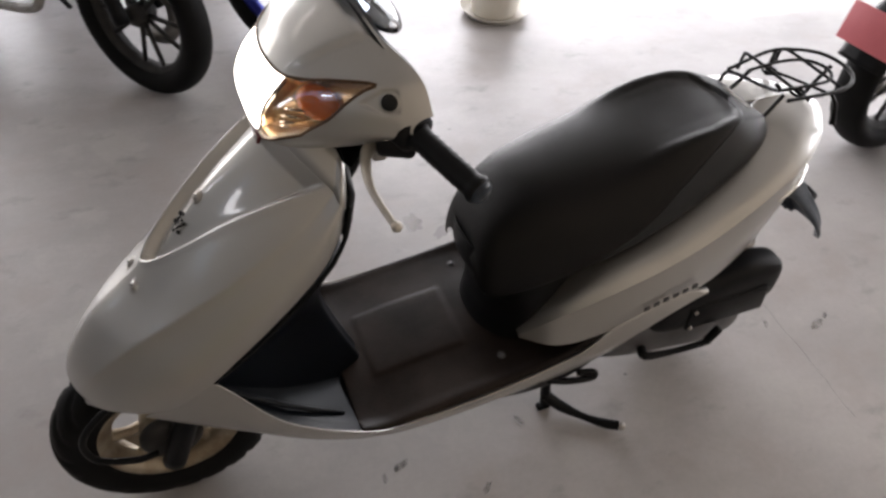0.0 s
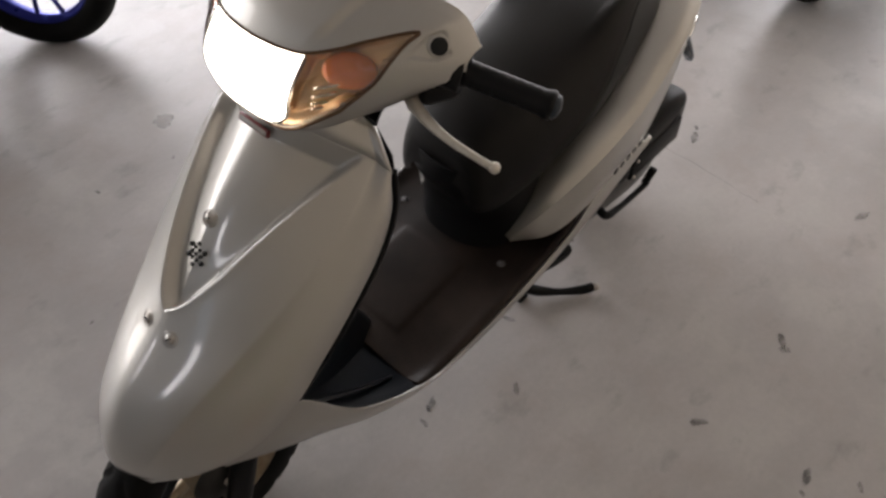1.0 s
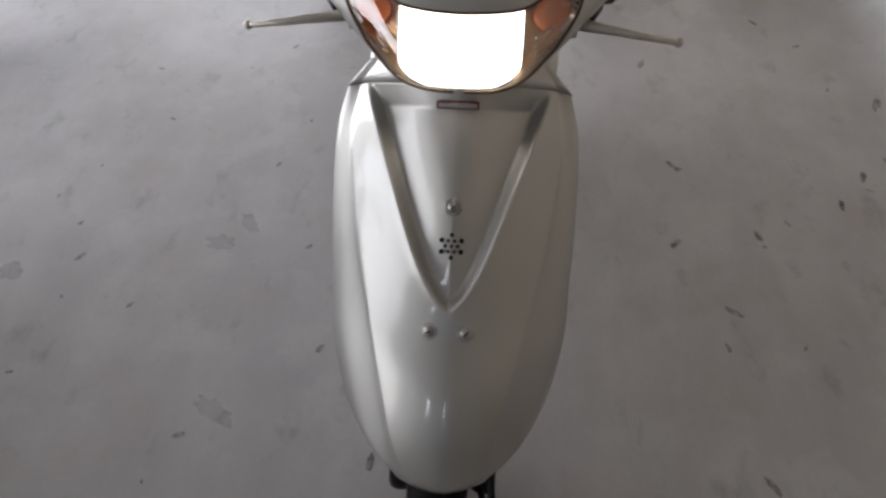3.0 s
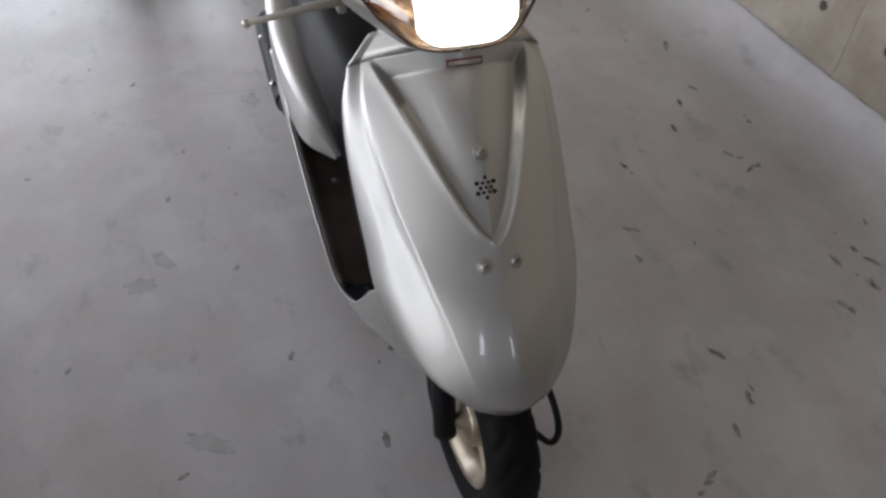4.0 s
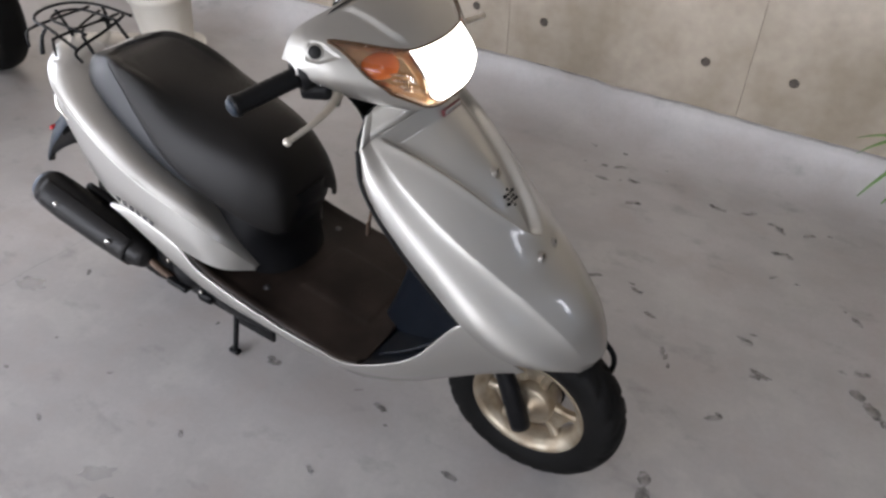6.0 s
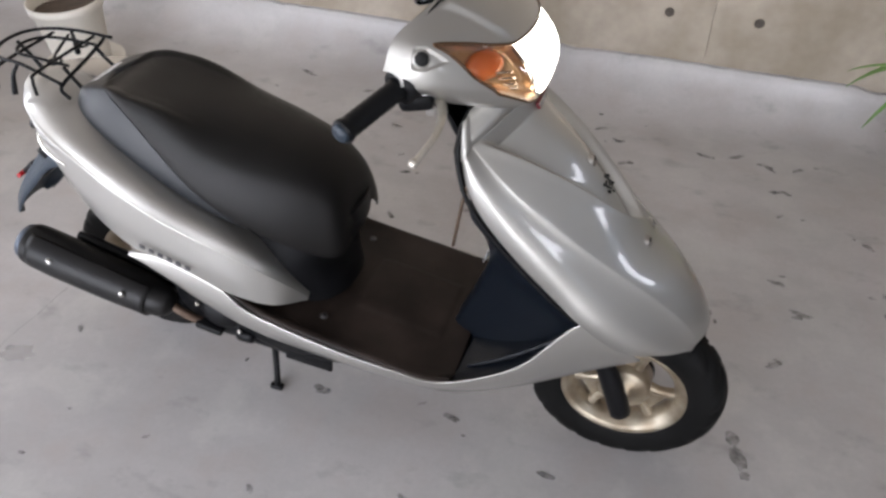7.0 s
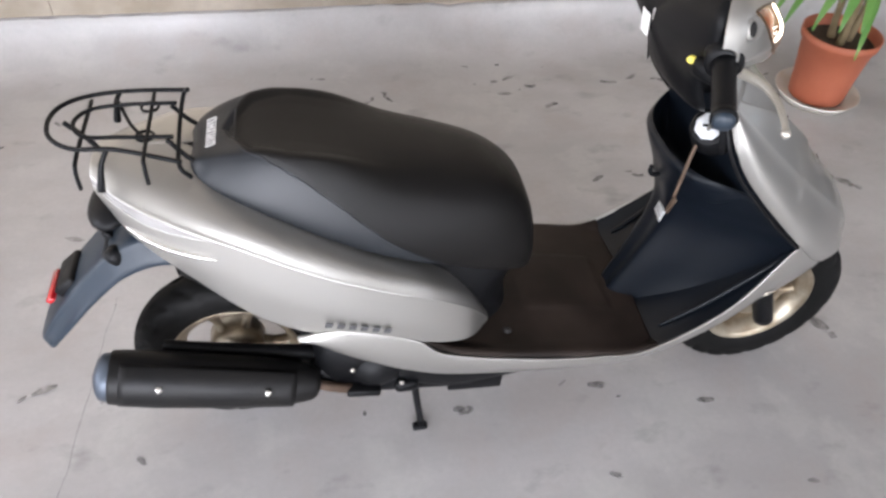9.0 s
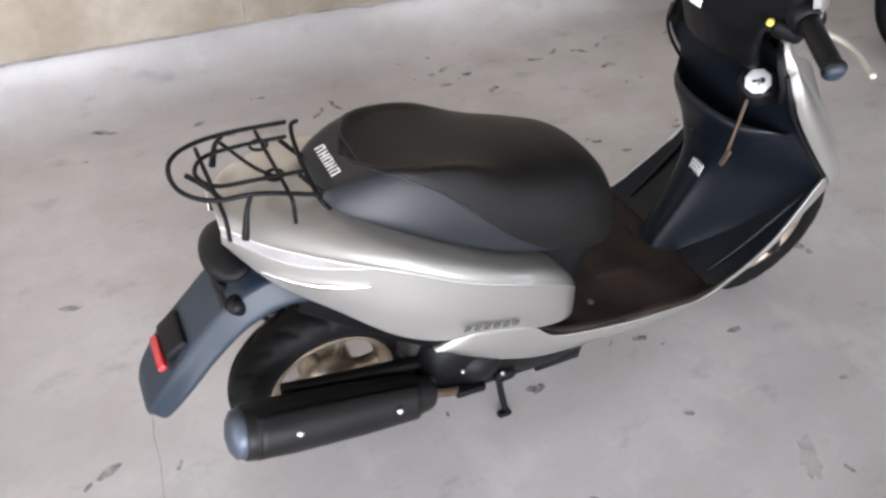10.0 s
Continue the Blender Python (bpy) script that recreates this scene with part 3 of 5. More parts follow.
    # screws in dished seats
    for y, z in ((0.0, 0.760), (-0.028, 0.6245), (0.028, 0.6245)):
        m = seat_on(y, z)
        part("screw", moved(lathe([(0, 0.004), (0.0068, 0.0035), (0.0082, 0.001), (0.0094, -0.0005), (0.0122, 0.0018), (0.0135, -0.002)], 18), m), STEEL, cover)
        part("screw_slot", moved(block((0.009, 0.002, 0.002), (0, 0, 0.0042), 0), m @ pose(0, 0, 0, 0, 0, 30)), HOLE, cover)
    # horn grille: a star of round holes
    m = seat_on(0.0, 0.7165)
    for i in range(19):
        ring = 0 if i == 0 else (1 if i < 7 else 2)
        a = (i - 1) * 60 if ring == 1 else (i - 6) * 30
        r = (0, 0.0092, 0.0168)[ring]
        if ring == 2 and i % 2 == 0:
            continue
        s = 0.0032 if ring == 2 else 0.0025
        part("horn_hole", moved(lathe([(0, 0.0012), (s, 0.001), (s * 1.1, -0.003)], 12), m @ pose(r * math.cos(radians(a)), r * math.sin(radians(a)), 0.0)), HOLE, cover)
    # small badge plate under the headlamp
    part("badge_plate", moved(block((0.062, 0.012, 0.006), (0, 0, 0.001), 0.002), seat_on(0.0, 0.866)), BADGE, cover, "dark red badge plate")
    part("badge_inset", moved(block((0.055, 0.007, 0.003), (0, 0, 0.0035), 0.001), seat_on(0.0, 0.866)), GREYBAR, cover)
    return cover


front_cover()


def skirts():
    up = knots((0.36, 0.208, 0.456), (0.436, 0.214, 0.463), (0.518, 0.214, 0.436), (0.582, 0.212, 0.405), (0.65, 0.211, 0.352), (0.827, 0.210, 0.306), (0.963, 0.210, 0.290), (1.075, 0.208, 0.292), (1.225, 0.203, 0.387), (1.338, 0.189, 0.527), (1.418, 0.162, 0.460))
    low = knots((0.362, 0.20, 0.446), (0.432, 0.20, 0.389), (0.539, 0.195, 0.317), (0.64, 0.19, 0.272), (0.80, 0.186, 0.243), (0.95, 0.182, 0.228), (1.08, 0.172, 0.222), (1.20, 0.160, 0.268), (1.275, 0.160, 0.322), (1.366, 0.156, 0.386), (1.450, 0.130, 0.415))
    tuck = np.array((0, 0, 0, 0, 0, 0, 0, 0, 0.001, 0.006, 0.016))[:, None] * (0, 1, 0)
    up = up - tuck
    mid = up * 0.5 + low * 0.5 + (0, 0.010, 0.0) - tuck * 0.3
    lip = up + (0, -0.008, -0.002)
    g = net(np.stack([lip, up, mid, low], 1), 130, 20)
    part("side_skirt", sheet(g, 0.003), SILVER, SCOOTER)
    part("side_skirt", mirrored(sheet(g, 0.003)), SILVER, SCOOTER)


skirts()


def rear_cover():
    x = np.array((0.058, 0.115, 0.20, 0.30, 0.40, 0.50, 0.60, 0.68, 0.733))
    rows = []
    for ys, zs in (
        ((0.0, 0.0, 0.0, 0.06, 0.13, 0.14, 0.135, 0.12, 0.112), (0.735, 0.747, 0.745, 0.70, 0.645, 0.59, 0.54, 0.46, 0.36)),
        ((0.025, 0.065, 0.12, 0.165, 0.187, 0.193, 0.186, 0.158, 0.118), (0.734, 0.738, 0.728, 0.692, 0.640, 0.590, 0.540, 0.464, 0.359)),
        ((0.043, 0.108, 0.164, 0.196, 0.212, 0.217, 0.207, 0.176, 0.123), (0.724, 0.716, 0.70, 0.665, 0.615, 0.57, 0.52, 0.45, 0.356)),
        ((0.046, 0.107, 0.161, 0.195, 0.2115, 0.2165, 0.210, 0.181, 0.125), (0.705, 0.675, 0.63, 0.575, 0.53, 0.495, 0.457, 0.41, 0.354)),
        ((0.042, 0.100, 0.152, 0.186, 0.203, 0.208, 0.205, 0.184, 0.125), (0.688, 0.632, 0.578, 0.500, 0.456, 0.436, 0.402, 0.374, 0.351)),
    ):
        rows.append(np.stack([x, ys, zs], 1))
    rows[2:3] = [rows[1] * 0.06 + rows[2] * 0.94 + (0, 0.001, 0.001), rows[2], rows[3] * 0.06 + rows[2] * 0.94]
    g = net(np.stack(rows, 1), 200, 140)
    # the clear tail lamp lens let in below the crease at the rear
    r = np.interp(np.linspace(0, 6, 140), (0, 1, 2, 3, 4, 5, 6), (0, 1, 1.94, 2, 2.06, 3, 4))[None, :] + 0 * g[..., 0]
    lens = (g[..., 0] < 0.245) & (r > 2.02) & (r < np.interp(g[..., 0], (0.05, 0.15, 0.245), (2.75, 2.55, 2.05)))
    lens = lens[:-1, :-1] & lens[1:, 1:]
    for turn in (lambda q: q, mirrored):
        c = part("rear_side_cover", turn(sheet(g, 0.003, ~lens, flip=True)), SILVER, SCOOTER)
        part("tail_lamp_lens", turn(sheet(g, 0.002, lens, flip=True)), FROST, c, "clear tail lamp lens")
    # raised badge strokes on each flank
    for s in (-1, 1):
        for i in range(6):
            a, b = 0.417 + 0.0205 * i, 0.497 - 0.0062 * i
            part("emblem_bar", block((0.013, 0.003, 0.013), (a, s * 0.2230, b), 0.0012, (s * -6, 17, 0)), EMBLEM, SCOOTER)


rear_cover()


def seat():
    # outline along the middle: top line, half width, lower edge
    x = np.array((0.208, 0.235, 0.29, 0.36, 0.45, 0.55, 0.65, 0.73, 0.79, 0.816, 0.824))
    top = np.array((0.730, 0.757, 0.777, 0.785, 0.769, 0.738, 0.711, 0.684, 0.640, 0.590, 0.530))
    half = np.array((0.055, 0.090, 0.122, 0.143, 0.157, 0.163, 0.158, 0.143, 0.120, 0.098, 0.070))
    low = np.array((0.715, 0.715, 0.700, 0.668, 0.620, 0.574, 0.540, 0.505, 0.480, 0.480, 0.500))
    rows = []
    # a dished top with a firm shoulder at the rear, round shoulders in front
    rear = np.clip((0.60 - x) / 0.20, 0, 1)
    rear = rear * rear * (3 - 2 * rear)
    for fy, fz, ry, rz in ((0.0, 0.978, 0.0, 0.955), (0.32, 0.958, 0.34, 0.966), (0.57, 0.895, 0.63, 0.985), (0.77, 0.755, 0.75, 0.89), (0.91, 0.52, 0.88, 0.60), (0.985, 0.26, 0.975, 0.26), (0.98, 0.06, 0.985, 0.06), (0.93, 0.0, 0.94, 0.0)):
        rows.append(np.stack([x, half * (fy + (ry - fy) * rear), low + (top - low) * (fz + (rz - fz) * rear)], 1))
    whole = mirror_net(np.stack(rows, 1), 220, 301)
    k = np.abs(np.arange(whole.shape[1]) - 150) / 150.0
    xs = whole[:, :, 0]
    # the dished sitting hollow, firm-edged at the rear and running out in front
    hollow = np.clip((np.interp(xs, (0.27, 0.285, 0.32, 0.38, 0.60), (0, 0.04, 0.090, 0.110, 0.105)) - np.abs(whole[..., 1])) / 0.028, 0, 1)
    out = np.clip((0.60 - xs) / 0.22, 0, 1)
    whole[..., 2] -= 0.008 * hollow * hollow * (3 - 2 * hollow) * out * out * (3 - 2 * out)
    # the stitched top panel, narrowing to the rear
    line = np.interp(xs, (0.20, 0.284, 0.295, 0.315, 0.35, 0.42, 0.50, 0.58, 0.66, 0.70), (0.0, 0.0, 0.18, 0.33, 0.45, 0.56, 0.67, 0.79, 0.95, 1.10))
    d = line - k[None, :]
    lift = np.clip(d / 0.06, 0, 1)
    whole = whole + normals(whole) * np.sign(normals(whole)[110, 150, 2]) * (0.0015 * lift * lift * (3 - 2 * lift))[..., None]
    inside = (d[:-1, :-1] > 0) & (d[1:, 1:] > 0)
    s = part("seat", sheet(whole, 0.0, ~inside, flip=True), SEATSIDE, SCOOTER, "black vinyl seat")
    part("seat_top_panel", sheet(whole, 0.0, inside, flip=True), SEAT, s, "darker grained vinyl top panel")
    rows = [i for i in range(0, 220, 3) if line[i, 150] > 0.03 and whole[i, 150, 0] < 0.64]
    seam = [whole[i, 150 + int(round(150 * line[i, 150]))] for i in rows[::-1]] + [whole[i, 150 - int(round(150 * line[i, 150]))] for i in rows]
    part("seat_seam", tube(seam, 0.0014, 6, 240), SEATSIDE, s)
    n = normals(whole)
    n = n * np.sign(n[110, 150, 2])
    for i in range(5):
        row = int(np.argmin(np.abs(whole[:, 150, 0] - 0.252)))
        col = int(np.argmin(np.abs(whole[row, :, 1] - (0.034 - 0.017 * i))[75:226])) + 75
        z = Vector(n[row, col])
        y = (Vector((0, 1, 0)) - z * z.y).normalized()
        m = Matrix.Translation(whole[row, col]) @ Matrix((y.cross(z), y, z)).transposed().to_4x4()
        stroke = join(block((0.018, 0.003, 0.0016), (0, 0.0045, 0.0004), 0.0004), block((0.018, 0.003, 0.0016), (0, -0.0045, 0.0004), 0.0004), block((0.003, 0.007, 0.0016), (0.0 if i % 2 else 0.0075, 0, 0.0004), 0.0004))
        part("seat_print", moved(stroke, m), WHITE, s, "white printed mark")
    return s


seat()


def under_seat():
    """The black body below the seat, down to the step."""
    rows = []
    for z, xf, w, back in ((0.56, 0.826, 0.118, 0.30), (0.50, 0.822, 0.126, 0.34), (0.44, 0.792, 0.132, 0.42), (0.38, 0.786, 0.126, 0.50), (0.33, 0.794, 0.118, 0.55), (0.28, 0.80, 0.112, 0.55)):
        rows.append([(xf, 0, z), (xf - 0.008, w * 0.45, z), (xf - 0.04, w * 0.82, z), (xf - 0.10, w, z), (xf - 0.22, w * 0.98, z), (back, w * 0.9, z)])
    part("under_seat_body", sheet(mirror_net(rows, 40, 79), 0.003, flip=True), BLACK, SCOOTER)
    # dark belly and chassis under the step and the seat
    rows = []
    for x, w, z0, z1 in ((0.16, 0.07, 0.50, 0.66), (0.30, 0.12, 0.42, 0.66), (0.45, 0.15, 0.32, 0.60), (0.56, 0.155, 0.215, 0.42), (0.66, 0.155, 0.175, 0.34), (0.80, 0.15, 0.175, 0.28), (0.95, 0.145, 0.20, 0.26), (1.10, 0.14, 0.215, 0.26), (1.22, 0.10, 0.27, 0.33)):
        rows.append([(x, 0, z0), (x, w * 0.8, z0), (x, w, z0 + 0.03), (x, w, z1)])
    part("belly_pan", sheet(mirror_net(rows, 50, 39), 0.003), BLACK, SCOOTER)


under_seat()


def step_board():
    rows = []
    for x, zc, ze, w in ((0.575, 0.405, 0.412, 0.204), (0.65, 0.352, 0.358, 0.204), (0.73, 0.330, 0.332, 0.203), (0.80, 0.320, 0.318, 0.203), (0.92, 0.302, 0.298, 0.203), (1.03, 0.281, 0.279, 0.203), (1.09, 0.280, 0.290, 0.202)):
        rows.append([(x, 0, zc + 0.006), (x, 0.06, zc + 0.005), (x, 0.12, zc), (x, 0.17, zc - 0.001), (x, 0.196, ze + 0.004), (x, w, ze - 0.004)])
    g = net(np.array(rows), 100, 60)
    # a raised rounded pad in the middle and fine ribs across it
    x, y = g[..., 0], g[..., 1]
    pad = np.clip((0.085 - y) / 0.006, 0, 1) * np.clip((x - 0.83) / 0.006, 0, 1) * np.clip((1.03 - x) / 0.006, 0, 1)
    g[..., 2] += 0.003 * pad
    b = part("step_board", sheet(both(g), 0.004, flip=True), MAT, SCOOTER, "worn brown-black rubber step board")
    for x, y, z in ((1.055, 0.142, 0.279), (1.055, -0.142, 0.279), (0.775, 0.139, 0.3265), (0.775, -0.139, 0.3265)):
        part("step_bolt", lathe([(0, 0.0015), (0.0055, 0.001), (0.0065, -0.001), (0.0085, 0.0015), (0.0105, -0.003)], 16, "z", (x, y, z)), CASE, b)
    # the part that slopes up to the corners of the leg shield
    rows = []
    for x, z, w in ((1.085, 0.284, 0.203), (1.15, 0.325, 0.203), (1.225, 0.382, 0.200), (1.29, 0.452, 0.193), (1.336, 0.520, 0.184)):
        rows.append([(x, 0.0, z - 0.012), (x, 0.10, z - 0.012), (x, 0.16, z - 0.010), (x, w - 0.012, z - 0.002), (x, w - 0.002, z + 0.001)])
    part("foot_rest_slope", sheet(mirror_net(rows, 40, 79), 0.004, flip=True), NAVY, SCOOTER)
    for s in (1, -1):
        part("slope_bead", tube([(1.112, s * 0.150, 0.297), (1.20, s * 0.158, 0.366), (1.29, s * 0.166, 0.454), (1.325, s * 0.170, 0.496)], (0.003, 0.005, 0.005, 0.003), 8, 24), NAVY, SCOOTER)


step_board()


def leg_shield():
    rows = []
    for z, pts in (
        (0.835, ((0, 1.135), (0.06, 1.13), (0.11, 1.118), (0.148, 1.106), (0.161, 1.098))),
        (0.765, ((0, 1.16), (0.07, 1.16), (0.13, 1.152), (0.172, 1.138), (0.182, 1.120))),
        (0.70, ((0, 1.172), (0.07, 1.172), (0.13, 1.170), (0.174, 1.167), (0.187, 1.168))),
        ((0.61, 0.61, 0.62, 0.665, 0.692), ((0, 1.166), (0.065, 1.166), (0.12, 1.166), (0.168, 1.170), (0.188, 1.177))),
        ((0.60, 0.60, 0.615, 0.662, 0.685), ((0, 1.128), (0.06, 1.131), (0.115, 1.145), (0.165, 1.168), (0.188, 1.184))),
        ((0.664, 0.664, 0.666, 0.670, 0.677), ((0, 1.092), (0.06, 1.097), (0.115, 1.120), (0.162, 1.162), (0.189, 1.189))),
        (0.674, ((0, 1.084), (0.06, 1.089), (0.115, 1.112), (0.162, 1.156), (0.189, 1.193))),
        (0.655, ((0, 1.078), (0.06, 1.083), (0.11, 1.105), (0.158, 1.162), (0.189, 1.208))),
        (0.59, ((0, 1.10), (0.055, 1.108), (0.105, 1.15), (0.152, 1.22), (0.187, 1.272))),
        (0.50, ((0, 1.118), (0.045, 1.125), (0.095, 1.20), (0.145, 1.285), (0.180, 1.346))),
        (0.38, ((0, 1.083), (0.035, 1.088), (0.08, 1.17), (0.125, 1.25), (0.150, 1.31))),
        (0.27, ((0, 1.036), (0.028, 1.040), (0.065, 1.11), (0.10, 1.15), (0.125, 1.19))),
    ):
        rows.append([(x, y, h) for (y, x), h in zip(pts, z if isinstance(z, tuple) else (z,) * 5)])
    p = part("inner_leg_shield", sheet(mirror_net(rows, 110, 119), 0.003, flip=True), NAVY, SCOOTER, "blue-black plastic inner leg shield with an open pocket")
    # rubber-edged rim
    edge = knots((1.098, 0.166, 0.822), (1.115, 0.183, 0.77), (1.151, 0.191, 0.715), (1.211, 0.193, 0.648), (1.276, 0.191, 0.582), (1.334, 0.186, 0.53))
    for s in (1, -1):
        part("rim_trim", tube(edge * (1, s * 0.985, 1) + (-0.006, 0, -0.002), 0.004, 8, 50), BLACK, p)
    # ignition lock with its bright shutter
    lock_at = Matrix.Translation((1.134, -0.080, 0.742)) @ Vector((-0.62, -0.38, 0.69)).to_track_quat("Z", "Y").to_matrix().to_4x4()
    lock = part("ignition_lock", moved(lathe([(0.0, 0.042), (0.031, 0.041), (0.036, 0.036), (0.042, 0.0)], 28), lock_at), BLACK, p)
    face = lock_at @ pose(0, 0, 0.043)
    part("lock_shutter", moved(lathe([(0.0, 0.002), (0.0235, 0.0018), (0.026, 0.0), (0.026, -0.003)], 8), face), SHUTTER, lock, "bright metal lock face")
    part("keyhole", moved(join(block((0.018, 0.005, 0.002), (0.002, 0, 0.0025), 0.0008), ball((-0.007, 0, 0.002), (0.006, 0.006, 0.0015), 12, 6)), face @ pose(0, 0, 0, 0, 0, 205)), HOLE, lock)
    part("key", moved(block((0.003, 0.012, 0.012), (0, 0, 0.006), 0.001), face @ pose(0.004, -0.004, 0)), STEEL, lock)
    part("key_cord", tube([(1.10, -0.094, 0.748), (1.088, -0.102, 0.715), (1.08, -0.108, 0.67), (1.073, -0.112, 0.625)], 0.0035, 8, 18), BROWN, lock, "worn brown key cord")
    part("key_tag", block((0.005, 0.012, 0.04), (1.071, -0.114, 0.608), 0.002, (8, 10, 0)), BROWN, lock, "worn brown key tag")
    part("label", block((0.0015, 0.040, 0.028), (1.1135, -0.018, 0.508), 0.0005, (0, 12, -8)), SHUTTER, p, "silver striped label")
    for i in range(4):
        part("label_line", block((0.001, 0.034, 0.0026), (1.1110 + 0.0016 * i, -0.017, 0.497 + 0.0075 * i), 0, (0, 12, -8)), EMBLEM, p)
    part("hook", tube([(1.115, 0, 0.60), (1.09, 0, 0.592), (1.078, 0, 0.60), (1.078, 0, 0.615)], 0.005, 10, 16), BLACK, p)


leg_shield()


def head():
    cols = []
    for y, row in (
        (0.0, ((1.050, 1.078), (1.085, 1.068), (1.13, 1.038), (1.172, 0.994), (1.203, 0.956), (1.208, 0.922), (1.184, 0.884), (1.08, 0.874))),
        (0.08, ((1.048, 1.076), (1.078, 1.063), (1.118, 1.033), (1.160, 0.993), (1.190, 0.956), (1.195, 0.924), (1.170, 0.889), (1.07, 0.880))),
        (0.14, ((1.040, 1.066), (1.058, 1.054), (1.086, 1.032), (1.114, 1.003), (1.135, 0.968), (1.139, 0.94), (1.115, 0.914), (1.05, 0.908))),
        (0.20, ((1.008, 1.040), (1.026, 1.037), (1.043, 1.029), (1.058, 1.012), (1.07, 0.99), (1.072, 0.965), (1.052, 0.954), (1.01, 0.949))),
        (0.228, ((0.998, 0.998), (1.004, 0.998), (1.012, 0.996), (1.020, 0.991), (1.025, 0.983), (1.024, 0.971), (1.017, 0.968), (1.002, 0.966))),
    ):
        cols.append([(x, y, z) for x, z in row])
    w = mirror_net(np.swapaxes(np.array(cols), 0, 1), 190, 259)
    v = np.linspace(0, 7, 190)[:, None] + 0 * w[..., 0]
    y = np.abs(w[..., 1])
    # the raised middle of the brow, with a crease down each side
    step = np.clip((0.092 + 0.020 * (2.4 - v) - y) / 0.018 + 0.5, 0, 1) * np.clip((v - 0.3) / 0.5, 0, 1) * np.clip((2.95 - v) / 0.7, 0, 1)
    out = normals(w)
    w = w + out * np.sign(out[95, 129, 0]) * (0.0055 * step * step * (3 - 2 * step))[..., None]
    # an eye-shaped recess round each mirror socket, drawn out towards the lens
    for s in (-1, 1):
        c = 129 + s * int(np.argmin(np.abs(w[70, 129:, 1] - 0.203)))
        r = int(np.argmin(np.abs(w[:130, c, 2] - 1.012)))
        along = w[min(r + 12, 189), c - s * 20] - w[r, c]
        along /= np.linalg.norm(along)
        rel = w - w[r, c]
        a = rel @ along
        b = np.linalg.norm(rel - a[..., None] * along, axis=-1)
        wide = np.clip(0.0165 * (1 - np.clip(a - 0.004, 0, 1) / 0.034), 0, 0.0165)
        inside = np.clip((wide - b) / 0.006 + 0.3, 0, 1) * (a > -0.019) * np.clip((a + 0.019) / 0.006, 0, 1)
        w = w - (normals(w) * np.sign(out[95, 129, 0])) * (0.0035 * inside * inside * (3 - 2 * inside))[..., None]
    g = w[:, 129:]
    top = np.interp(y, (0, 0.083, 0.12, 0.15, 0.180), (2.95, 2.88, 2.75, 2.5, 2.25))
    bot = np.interp(y, (0, 0.05, 0.083, 0.13, 0.16, 0.182), (5.9, 5.8, 5.6, 5.1, 4.1, 2.3))
    lens = (v > top) & (v < bot) & (y < 0.181)
    lamp = lens & (y < 0.084 * (1 - 0.45 * np.clip((v - 4.6) / 0.95, 0, 1) ** 3)) & (v < 5.55)
    turn = lens & ~lamp

    def cells(mask):
        return mask[:-1, :-1] & mask[1:, 1:] & mask[1:, :-1] & mask[:-1, 1:]

    shell = part("handlebar_cover", sheet(w, 0.003, ~(cells(lamp) | cells(turn))), SILVER, SCOOTER, "silver painted plastic handlebar cover")
    n = normals(w)
    n *= np.sign(n[95, 129, 0])
    part("headlamp", sheet(w - n * 0.002, 0.0, cells(lamp)), LIGHT, shell, "lit white headlamp lens")
    right = np.broadcast_to(w[..., 1] < 0, turn.shape)
    for side in (right, ~right):
        m = cells(turn & side)
        t = part("turn_signal", sheet(w - n * 0.0005, 0.0, m), LENS, shell, "clear turn signal lens")
        s = -1 if side is right else 1
        deep = (turn & side).astype(float)
        for _ in range(10):
            deep = (deep + np.roll(deep, 1, 0) + np.roll(deep, -1, 0) + np.roll(deep, 1, 1) + np.roll(deep, -1, 1)) / 5
        deep = np.clip(2 * deep - 0.9, 0.10, 1)[..., None]
        part("reflector_bowl", sheet(w - n * 0.022 * deep, 0.0, m), BOWL, t)
        col = 129 + s * int(np.argmin(np.abs(g[95, :, 1] - 0.134)))
        row = int(3.55 / 7 * 189)
        bulb = Matrix.Translation(w[row, col] - n[row, col] * 0.015) @ Vector(n[row, col]).to_track_quat("Z", "Y").to_matrix().to_4x4()
        part("amber_bulb", moved(ball((0, 0, 0), (0.034, 0.023, 0.012), 20, 12), bulb), AMBER, t, "amber bulb cover")
        for i, b in enumerate((3.9, 4.25, 4.6, 4.95)):
            r = int(b / 7 * 189)
            part("reflector_rib", tube([w[r, 129 + s * c] - n[r, 129 + s * c] * 0.009 for c in range(46, 62 - 3 * i, 3)], 0.0022, 8), CHROME, t)
        rim = [(top, c) for c in range(0, 92, 4)] + [(bot, c) for c in range(91, -1, -4)]
        pts = []
        for edge, c in rim:
            k = 129 + s * c
            if y[95, k] < 0.186:
                q = float(edge[95, k]) / 7 * 189
                i, f = int(q), q - int(q)
                pts.append(w[i, k] * (1 - f) + w[i + 1, k] * f + n[i, k] * 0.0005)
        part("lens_trim", tube(pts, 0.0022, 8, 110), BRONZE, t)
        # mirror mount
        col = 129 + s * int(np.argmin(np.abs(g[70, :, 1] - 0.203)))
        row = int(np.argmin(np.abs(w[:130, col, 2] - 1.012)))
        mm = Matrix.Translation(w[row, col]) @ Vector(n[row, col]).to_track_quat("Z", "Y").to_matrix().to_4x4()
        part("mirror_socket", moved(lathe([(0.0, 0.0035), (0.0105, 0.0035), (0.011, 0.0025), (0.0115, -0.008)], 24), mm), HOLE, shell, "empty black mirror socket")
